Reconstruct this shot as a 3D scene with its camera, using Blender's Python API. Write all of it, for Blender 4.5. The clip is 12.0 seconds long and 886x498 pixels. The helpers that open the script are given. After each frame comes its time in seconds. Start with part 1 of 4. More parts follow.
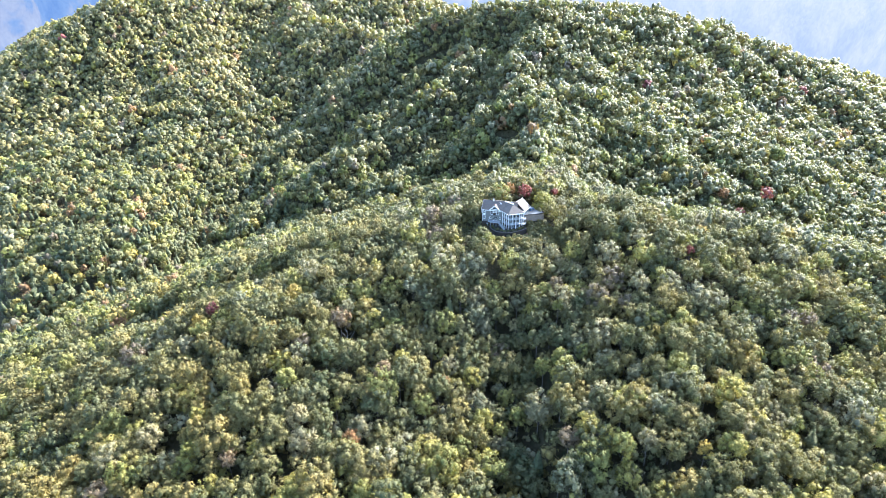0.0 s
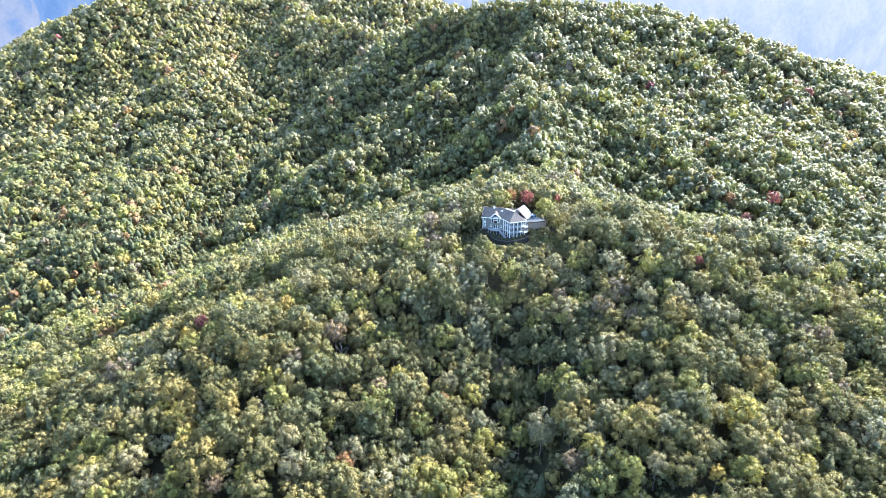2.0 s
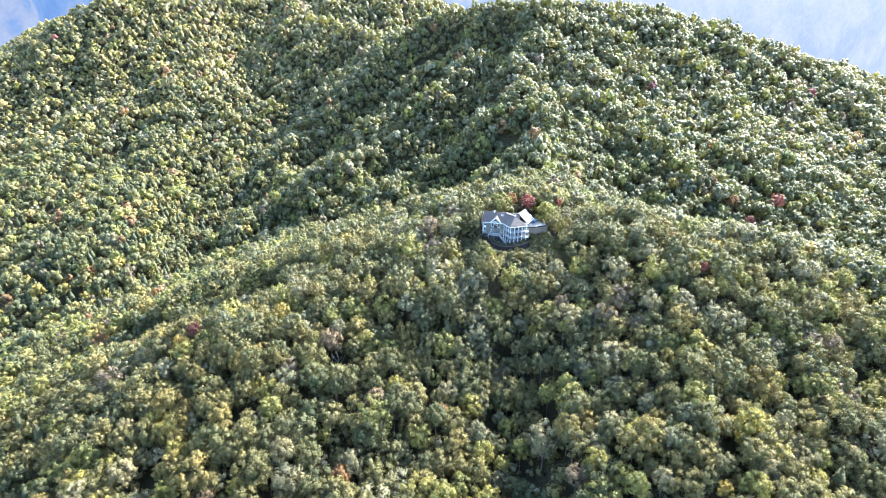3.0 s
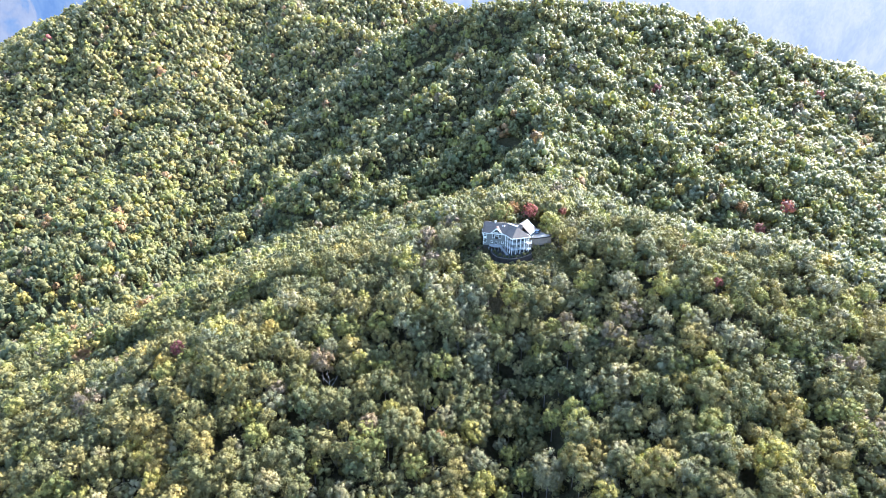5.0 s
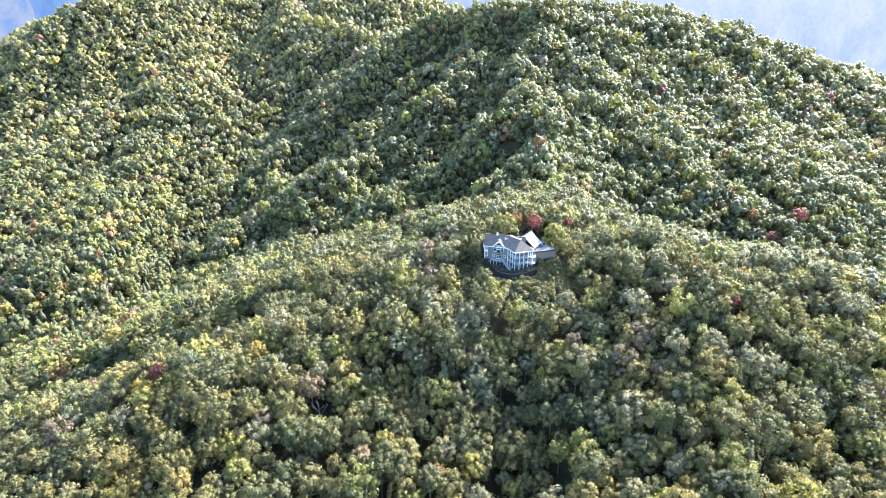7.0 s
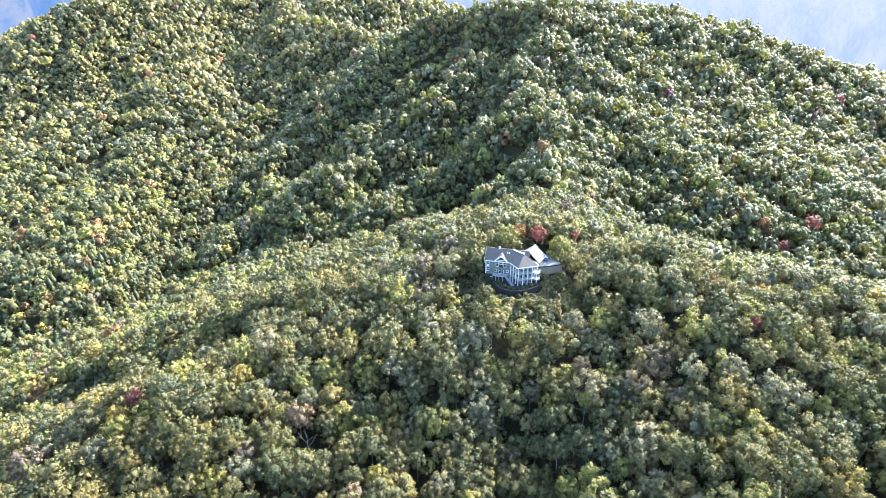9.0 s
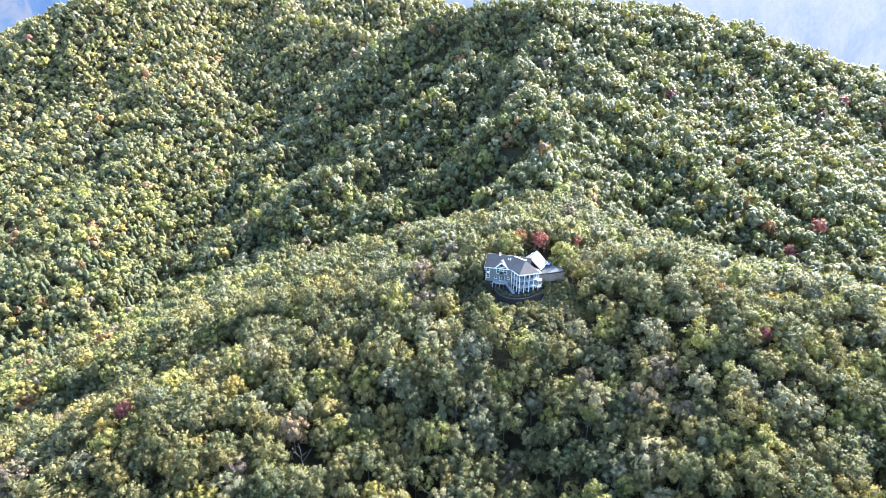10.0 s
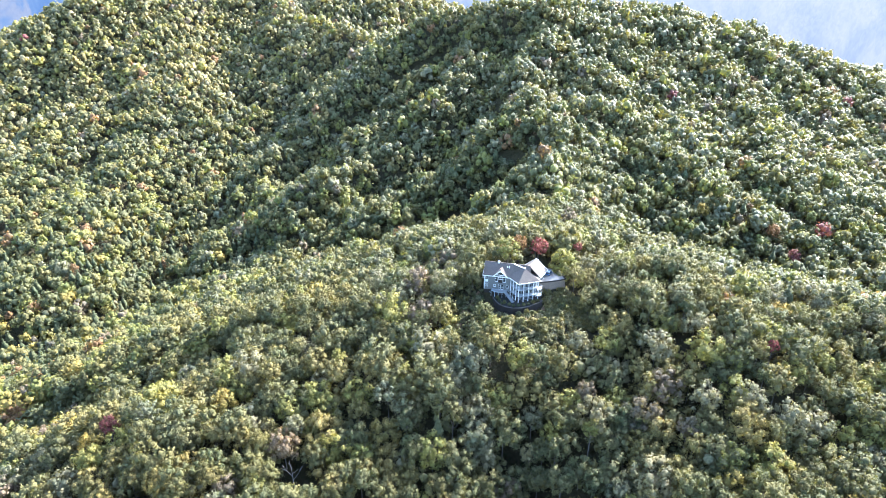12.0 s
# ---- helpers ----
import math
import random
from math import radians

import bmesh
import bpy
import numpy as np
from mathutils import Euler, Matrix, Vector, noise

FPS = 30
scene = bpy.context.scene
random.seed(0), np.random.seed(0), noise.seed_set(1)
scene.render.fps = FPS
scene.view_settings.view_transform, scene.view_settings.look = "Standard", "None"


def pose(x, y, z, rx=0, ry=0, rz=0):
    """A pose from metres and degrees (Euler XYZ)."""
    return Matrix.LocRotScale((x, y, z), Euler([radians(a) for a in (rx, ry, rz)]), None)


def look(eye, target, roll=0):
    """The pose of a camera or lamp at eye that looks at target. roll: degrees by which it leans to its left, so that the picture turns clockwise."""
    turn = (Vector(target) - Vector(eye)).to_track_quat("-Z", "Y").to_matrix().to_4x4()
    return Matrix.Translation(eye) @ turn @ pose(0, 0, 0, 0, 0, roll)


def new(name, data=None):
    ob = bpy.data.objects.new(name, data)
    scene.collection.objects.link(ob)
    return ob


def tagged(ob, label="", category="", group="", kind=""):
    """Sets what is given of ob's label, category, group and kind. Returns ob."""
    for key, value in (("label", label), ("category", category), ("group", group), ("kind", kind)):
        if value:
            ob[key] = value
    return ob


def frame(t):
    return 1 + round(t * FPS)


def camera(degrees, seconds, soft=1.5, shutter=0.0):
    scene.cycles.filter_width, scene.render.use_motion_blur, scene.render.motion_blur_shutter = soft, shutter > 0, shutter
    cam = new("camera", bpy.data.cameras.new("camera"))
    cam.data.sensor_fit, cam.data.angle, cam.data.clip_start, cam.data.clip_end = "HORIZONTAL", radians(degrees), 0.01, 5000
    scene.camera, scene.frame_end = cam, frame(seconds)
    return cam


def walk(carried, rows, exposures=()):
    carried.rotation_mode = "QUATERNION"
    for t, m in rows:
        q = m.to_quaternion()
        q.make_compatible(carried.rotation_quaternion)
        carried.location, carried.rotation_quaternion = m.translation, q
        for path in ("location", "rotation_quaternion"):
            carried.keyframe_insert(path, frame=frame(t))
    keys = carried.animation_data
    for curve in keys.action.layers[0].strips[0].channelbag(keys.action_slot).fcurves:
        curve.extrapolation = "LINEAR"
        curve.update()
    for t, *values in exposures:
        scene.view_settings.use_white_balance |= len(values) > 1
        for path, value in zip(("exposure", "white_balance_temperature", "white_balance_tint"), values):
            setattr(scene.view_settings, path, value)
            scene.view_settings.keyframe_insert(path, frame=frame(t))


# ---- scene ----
# ---- camera ----
cam = camera(73, 12.0, soft=0.65)
walk(cam, [
    (0, look((-30.00, -270.00, 112.00), (-30.00, -88.01, 29.06), 0.00)),
    (1, look((-29.74, -264.55, 111.99), (-29.76, -82.58, 29.00), -0.01)),
    (2, look((-29.32, -258.30, 111.84), (-29.38, -76.35, 28.81), -0.00)),
    (3, look((-28.86, -251.36, 111.57), (-28.95, -69.41, 28.53), 0.01)),
    (4, look((-28.43, -243.81, 111.21), (-28.53, -61.86, 28.16), 0.03)),
    (5, look((-28.07, -235.73, 110.78), (-28.17, -53.78, 27.73), 0.05)),
    (6, look((-27.76, -227.23, 110.30), (-27.86, -45.28, 27.26), 0.06)),
    (7, look((-27.49, -218.51, 109.79), (-27.59, -36.56, 26.76), 0.08)),
    (8, look((-27.21, -209.84, 109.30), (-27.35, -27.89, 26.27), 0.11)),
    (9, look((-26.89, -201.64, 108.85), (-27.07, -19.69, 25.82), 0.13)),
    (10, look((-26.47, -194.51, 108.53), (-26.71, -12.57, 25.47), 0.16)),
    (11, look((-25.96, -189.23, 108.41), (-26.23, -7.32, 25.28), 0.18)),
    (12, look((-25.33, -186.81, 108.60), (-25.57, -4.98, 25.32), 0.17)),
], exposures=[(0, 3.44, 5600, 10), (12, 3.44, 5600, 10)])

# ---- world, sun ----
SUN_TO = Vector((0.60, 0.655, 0.585)).normalized()      # towards the sun
SUN_EL = math.asin(SUN_TO.z)
SUN_AZ = math.atan2(SUN_TO.x, SUN_TO.y)
world = bpy.data.worlds.new("sky")
scene.world = world
world.use_nodes = True
_nt = world.node_tree
_sky = _nt.nodes.new("ShaderNodeTexSky")
_sky.sky_type = 'NISHITA'
_sky.sun_disc = False
_sky.sun_elevation = SUN_EL
_sky.sun_rotation = SUN_AZ
_sky.air_density = 1.2
_sky.ozone_density = 1.0
_sky.dust_density = 1.5
_nt.links.new(_sky.outputs[0], _nt.nodes["Background"].inputs[0])
_nt.nodes["Background"].inputs[1].default_value = 0.125
sun = new("sun", bpy.data.lights.new("sun", 'SUN'))
sun.data.energy = 4.2
sun.data.angle = radians(0.55)
sun.data.color = (1.0, 0.93, 0.80)
sun.matrix_world = look(SUN_TO * 900, (0, 0, 0))


# ---- materials ----
class Nodes:
    """A small wrapper to write node materials in a few lines."""

    def __init__(self, name):
        self.m = bpy.data.materials.new(name)
        self.m.use_nodes = True
        self.t = self.m.node_tree
        self.p = self.t.nodes["Principled BSDF"]

    def n(self, kind, **kw):
        node = self.t.nodes.new(kind)
        for k, v in kw.items():
            node.inputs[k].default_value = v
        return node

    def link(self, a, b):
        self.t.links.new(a, b)

    def noise(self, scale, detail=4.0, rough=0.6, world_space=True):
        g = self.t.nodes.new("ShaderNodeNewGeometry") if world_space else self.t.nodes.new("ShaderNodeTexCoord")
        x = self.n("ShaderNodeTexNoise", Scale=scale, Detail=detail, Roughness=rough)
        self.link(g.outputs["Position" if world_space else "Object"], x.inputs["Vector"])
        return x.outputs["Fac"]

    def ramp(self, fac, stops):
        r = self.t.nodes.new("ShaderNodeValToRGB")
        while len(r.color_ramp.elements) < len(stops):
            r.color_ramp.elements.new(0.5)
        for e, (pos, col) in zip(r.color_ramp.elements, stops):
            e.position, e.color = pos, (*col, 1)
        self.link(fac, r.inputs[0])
        return r.outputs[0]

    def mix(self, fac, a, b, blend='MIX'):
        x = self.t.nodes.new("ShaderNodeMix")
        x.data_type, x.blend_type = 'RGBA', blend
        for sock, v in ((x.inputs[0], fac), (x.inputs[6], a), (x.inputs[7], b)):
            if isinstance(v, bpy.types.NodeSocket):
                self.link(v, sock)
            else:
                sock.default_value = v if isinstance(v, float) else (*v, 1)
        return x.outputs[2]

    def bump(self, height, strength=0.4, dist=0.05):
        b = self.n("ShaderNodeBump", Strength=strength, Distance=dist)
        self.link(height, b.inputs["Height"])
        self.link(b.outputs[0], self.p.inputs["Normal"])

    def surface(self, colour, rough=0.7, metal=0.0):
        if isinstance(colour, bpy.types.NodeSocket):
            self.link(colour, self.p.inputs["Base Color"])
        else:
            self.p.inputs["Base Color"].default_value = (*colour, 1)
        self.p.inputs["Roughness"].default_value = rough
        self.p.inputs["Metallic"].default_value = metal
        return self.m


def plain(name, a, b, scale=1.0, rough=0.7, bump=0.0, metal=0.0):
    """Two tones mixed by noise at two scales."""
    q = Nodes(name)
    c = q.mix(q.noise(scale), a, b)
    c = q.mix(0.35, c, q.ramp(q.noise(scale * 7), [(0.3, tuple(v * 0.7 for v in a)), (0.7, tuple(min(1, v * 1.15) for v in b))]))
    if bump:
        q.bump(q.noise(scale * 5), bump)
    if rough > 0.8:
        q.p.inputs["Specular IOR Level"].default_value = 0.15
    return q.surface(c, rough, metal)


def leaf(name, dark, mid, light, gloss=0.62):
    """Foliage: tone by leaf spray, by tree and in drifts through the wood; light passes through the leaves."""
    q = Nodes(name)
    g = q.t.nodes.new("ShaderNodeNewGeometry")
    c = q.ramp(g.outputs["Random Per Island"], [(0.0, tuple(0.35 * a + 0.65 * b for a, b in zip(dark, mid))), (0.5, mid), (1.0, tuple(0.25 * a + 0.75 * b for a, b in zip(light, mid)))])
    o = q.t.nodes.new("ShaderNodeObjectInfo")
    v = q.ramp(o.outputs["Random"], [(0.0, (0.80, 0.86, 0.84)), (0.5, (1.0, 1.0, 1.0)), (1.0, (1.20, 1.12, 0.98))])
    c = q.mix(1.0, c, v, 'MULTIPLY')
    w = q.ramp(q.noise(0.085, 2.0), [(0.30, (0.68, 0.80, 0.84)), (0.5, (1.0, 1.0, 1.0)), (0.70, (1.15, 1.10, 1.0))])
    c = q.mix(1.0, c, w, 'MULTIPLY')
    c = q.mix(1.0, c, (1.23, 1.0, 1.20), 'MULTIPLY')
    twig = q.noise(0.75, 6.0, 0.75)
    c = q.mix(1.0, c, q.ramp(twig, [(0.34, (0.62, 0.65, 0.64)), (0.52, (1.0, 1.0, 1.0)), (0.68, (1.12, 1.11, 1.10))]), 'MULTIPLY')
    q.bump(twig, 0.8, 1.0)
    q.surface(c, gloss)
    q.p.inputs["Specular IOR Level"].default_value = 0.12
    tr = q.t.nodes.new("ShaderNodeBsdfTranslucent")
    q.link(q.mix(1.0, c, (1.22, 1.25, 0.62), 'MULTIPLY'), tr.inputs[0])
    ms = q.n("ShaderNodeMixShader", Fac=0.27)
    q.link(q.p.outputs[0], ms.inputs[1])
    q.link(tr.outputs[0], ms.inputs[2])
    q.link(ms.outputs[0], q.t.nodes["Material Output"].inputs[0])
    return q.m


LEAF = [
    leaf("oak_leaves", (0.030, 0.040, 0.016), (0.086, 0.100, 0.038), (0.170, 0.182, 0.078)),
    leaf("hickory_leaves", (0.044, 0.050, 0.018), (0.122, 0.124, 0.040), (0.222, 0.214, 0.074)),
    leaf("white_oak_leaves", (0.056, 0.064, 0.030), (0.135, 0.148, 0.072), (0.225, 0.238, 0.130), 0.55),
    leaf("poplar_leaves", (0.058, 0.070, 0.020), (0.142, 0.158, 0.040), (0.245, 0.255, 0.074)),
    leaf("gold_leaves", (0.095, 0.085, 0.020), (0.205, 0.184, 0.044), (0.330, 0.290, 0.075)),
    leaf("rust_leaves", (0.075, 0.050, 0.020), (0.165, 0.112, 0.046), (0.270, 0.185, 0.080)),
    leaf("red_leaves", (0.070, 0.028, 0.022), (0.158, 0.062, 0.050), (0.270, 0.120, 0.095)),
    leaf("tan_leaves", (0.066, 0.062, 0.036), (0.128, 0.116, 0.066), (0.215, 0.196, 0.116)),
    leaf("pine_needles", (0.034, 0.048, 0.021), (0.074, 0.094, 0.040), (0.130, 0.150, 0.068)),
]
OAK, HICKORY, WHITE_OAK, POPLAR, GOLD, RUST, RED, TAN, PINE = range(9)
BARK = plain("bark", (0.06, 0.05, 0.042), (0.125, 0.11, 0.095), 3.0, 0.9, 0.5)


def ground_material():
    q = Nodes("forest_floor")
    c = q.ramp(q.noise(0.35, 6.0), [(0.3, (0.016, 0.018, 0.008)), (0.5, (0.040, 0.030, 0.016)), (0.7, (0.018, 0.026, 0.010))])
    c = q.mix(0.5, c, q.ramp(q.noise(2.6, 5.0), [(0.35, (0.018, 0.019, 0.010)), (0.65, (0.050, 0.042, 0.022))]))
    q.bump(q.noise(0.5, 6.0, 0.7), 1.0, 2.0)
    q.p.inputs["Specular IOR Level"].default_value = 0.08
    return q.surface(c, 0.95)


GROUND = ground_material()
# ---- land ----
RIDGES = {  # crest nodes (x, y, height of the tree tops), side slope, roundness of the crest
    "house_spine": ([(-6, 5, 6), (12, 50, 3), (34, 100, -5), (42, 150, -8), (42, 198, 2), (52, 256, 8), (44, 315, 20), (42, 385, 35), (62, 470, 57), (119, 521, 65)], 0.78, 8),
    "spine_apron": ([(28, 72, 0), (79, 84, -14), (112, 118, -38)], 0.50, 12),
    "lower_spur": ([(40, 280, 6), (16, 268, -8), (-9, 259, -19), (-45, 240, -40), (-90, 222, -66)], 0.85, 6),
    "summit_shoulder": ([(120, 521, 65), (201, 484, 51), (279, 500, 69), (387, 475, 32), (569, 561, -17)], 0.57, 9),
    "right_spur": ([(209, 503, 80), (241, 352, 3), (232, 270, -17), (202, 178, -51)], 0.54, 32),
    "summit_spur": ([(149, 521, 84), (115, 340, 16), (131, 252, -12)], 0.40, 33),
    "house_right_shoulder": ([(-2, 61, 4), (89, 7, 2), (131, 9, -3), (200, -10, -15), (320, -20, -45)], 0.46, 20),
    "house_left_shoulder": ([(-7, 16, -3), (-76, 24, -9), (-115, 36, -23), (-151, 42, -37), (-190, 37, -54), (-240, 25, -82), (-330, -10, -125)], 0.60, 9),
    "near_left_crest": ([(-58, -8, -16), (-99, -17, -18), (-112, -28, -18), (-159, -33, -36), (-168, -42, -43), (-235, -62, -68), (-330, -95, -105)], 0.52, 8),
    "near_nose": ([(70, 3, 6), (55, -71, -22), (61, -109, -35), (50, -200, -75)], 0.52, 20),
    "near_left_nose": ([(-54, -12, -21), (-96, -46, -25), (-74, -98, -40), (-130, -180, -75)], 0.36, 22),
    "shaded_spur": ([(29, 448, 45), (-16, 400, 12), (-83, 329, -40), (-133, 302, -45), (-202, 269, -84)], 0.78, 10),
    "second_shaded_spur": ([(-26, 565, 54), (-84, 501, 9), (-127, 425, -35), (-184, 406, -49), (-245, 378, -83)], 0.74, 11),
    "back_ridge": ([(91, 514, 90), (18, 548, 84), (-43, 569, 66), (-105, 625, 41), (-249, 747, 59), (-298, 859, 83), (-442, 827, 83)], 0.61, 7),
    "left_crest": ([(-443, 822, 82), (-553, 781, 86), (-641, 834, 55), (-786, 972, 26)], 0.60, 23),
    "left_spur": ([(-437, 787, 67), (-374, 610, -1), (-347, 469, -50), (-355, 352, -73), (-317, 203, -86)], 0.43, 26),
    "left_far_spur": ([(-520, 760, 45), (-501, 565, -40), (-454, 400, -72), (-441, 250, -102)], 0.39, 30),
    "back_crest": ([(-232, 899, 98), (-110, 881, 107)], 0.54, 18),
    "left_end_spur": ([(-640, 831, 39), (-740, 700, -40), (-800, 500, -90)], 0.40, 30),
}

GULLIES = {  # line of the bed (x, y), depth, half width
    "spine_gully": ([(24, 243), (-2, 236), (-38, 210), (-75, 192), (-112, 184)], 40, 46),
    "upper_gully": ([(24, 352), (7, 338), (-25, 322), (-77, 296)], 34, 38),
    "middle_gully": ([(-25, 510), (-74, 490), (-110, 452), (-143, 428), (-178, 388)], 34, 38),
    "flank_gully": ([(48, 472), (24, 420), (2, 378), (-34, 352)], 25, 38),
    "top_gully": ([(36, 490), (-6, 472), (-37, 450), (-70, 425)], 17, 25),
    "main_valley": ([(-150, 620), (-194, 583), (-220, 533), (-218, 455)], 16, 34),
    "east_gully": ([(119, 191), (135, 158), (165, 128), (240, 105)], 15, 42),
    "west_gully": ([(-420, 560), (-395, 470), (-400, 380)], 7, 26),
    "far_west_gully": ([(-560, 700), (-545, 600), (-520, 480)], 9, 30),
    "left_hollow": ([(-108, 9), (-128, 3), (-174, 6), (-235, 4)], 9, 26),
    "near_gully": ([(-3, -35), (-2, -66), (-5, -110)], 13, 24),
}
CANOPY = 13.5      # mean height of the wood above the ground


def smooth(t):
    t = np.clip(t, 0, 1)
    return t * t * (3 - 2 * t)


def wood_top(x, y):
    """Mean height of the tree tops: the crests, each falling off to its sides, blended where they meet."""
    tops = [np.full(np.shape(x), -245.0)]
    for nodes, slope, rnd in RIDGES.values():
        best = np.full(np.shape(x), -1e9)
        for a, b in zip(nodes[:-1], nodes[1:]):
            dx, dy = b[0] - a[0], b[1] - a[1]
            t = np.clip(((x - a[0]) * dx + (y - a[1]) * dy) / (dx * dx + dy * dy), 0, 1)
            d2 = (x - a[0] - t * dx) ** 2 + (y - a[1] - t * dy) ** 2
            best = np.maximum(best, a[2] + t * (b[2] - a[2]) - slope * (np.sqrt(d2 + rnd * rnd) - rnd))
        tops.append(best)
    tops = np.array(tops)
    top = tops.max(0)
    top = top + 6 * np.log(np.exp((tops - top) / 6).sum(0))
    for line, depth, wide in GULLIES.values():
        near = np.full(np.shape(x), 1e12)
        for i, (a, b) in enumerate(zip(line[:-1], line[1:])):
            dx, dy = b[0] - a[0], b[1] - a[1]
            t = np.clip(((x - a[0]) * dx + (y - a[1]) * dy) / (dx * dx + dy * dy), 0, 1)
            near = np.minimum(near, (x - a[0] - t * dx) ** 2 + (y - a[1] - t * dy) ** 2)
        f = np.clip(1 - np.sqrt(near + 16) / wide, 0, 1)
        top = top - depth * f * (0.35 + 0.65 * f) * 1.15
    far = smooth((y - 120) / 150)
    return top + far * (2.4 * np.sin(x * 0.085 + 2.0 * np.sin(y * 0.031)) + 1.8 * np.sin(0.11 * (x * 0.5 + y) + 1.5 * np.sin(x * 0.04)))


def land(x, y):
    """Height of the ground, with the levelled plot round the house."""
    x, y = np.asarray(x, float), np.asarray(y, float)
    z = wood_top(x, y) - CANOPY
    z = z + 1.2 * np.sin(x * 0.11 + 1.3 * np.sin(y * 0.07)) + 0.9 * np.sin(y * 0.13 + x * 0.05)
    plot = -10.8 + 7.4 * smooth((y + 0.1 * x - 16) / 18)
    out = np.hypot(np.maximum(np.abs(x - 4) - 13, 0), np.maximum(np.abs(y - 23) - 11, 0))
    w = smooth(1 - out / 20)
    return z * (1 - w) + plot * w


def tri_mesh(name, verts, tris, mats, index=None, smoothed=False, normals=None):
    me = bpy.data.meshes.new(name)
    verts, tris = np.asarray(verts, np.float32), np.asarray(tris, np.int32)
    if normals is not None:     # wind each face the way its soft normal points
        a, b, c = verts[tris[:, 0]], verts[tris[:, 1]], verts[tris[:, 2]]
        turn = (np.cross(b - a, c - a) * normals[tris[:, 0]]).sum(1) < 0
        tris = np.where(turn[:, None], tris[:, ::-1], tris)
    me.vertices.add(len(verts))
    me.vertices.foreach_set("co", verts.ravel())
    me.loops.add(tris.size)
    me.loops.foreach_set("vertex_index", tris.ravel())
    me.polygons.add(len(tris))
    me.polygons.foreach_set("loop_start", np.arange(0, tris.size, 3, dtype=np.int32))
    for m in mats:
        me.materials.append(m)
    if index is not None:
        me.polygons.foreach_set("material_index", np.asarray(index, np.int32))
    me.polygons.foreach_set("use_smooth", np.full(len(tris), smoothed))
    me.update(calc_edges=True)
    if normals is not None:
        soft = me.attributes.new("custom_normal", 'FLOAT_VECTOR', 'POINT')
        soft.data.foreach_set("vector", np.asarray(normals, np.float32).ravel())
    return me


def grid_tris(nx, ny):
    i, j = np.meshgrid(np.arange(nx - 1), np.arange(ny - 1))
    a = (j * nx + i).ravel()
    return np.concatenate([np.stack([a, a + 1, a + nx + 1], 1), np.stack([a, a + nx + 1, a + nx], 1)])


def build_ground():
    """One sheet: fine in the middle, coarser and coarser out to the horizon."""
    def axis(lo, hi, step, lo_fine, hi_fine):
        mid = np.concatenate([np.arange(lo, lo_fine, step), np.arange(lo_fine, hi_fine, 1.5), np.arange(hi_fine, hi + 1, step)])
        far = np.geomspace(30, 3900, 16)
        return np.concatenate([lo - far[::-1], mid, hi + far])
    xs, ys = axis(-900, 700, 8, -36, 42), axis(-330, 1050, 8, -18, 48)
    gx, gy = np.meshgrid(xs, ys)
    v = np.stack([gx.ravel(), gy.ravel(), land(gx, gy).ravel()], 1)
    return tagged(new("ground", tri_mesh("ground", v, grid_tris(len(xs), len(ys)), [GROUND], smoothed=True)),
                  "brown leaf-littered ground of a wooded mountain", "ground", kind="structure")


build_ground()


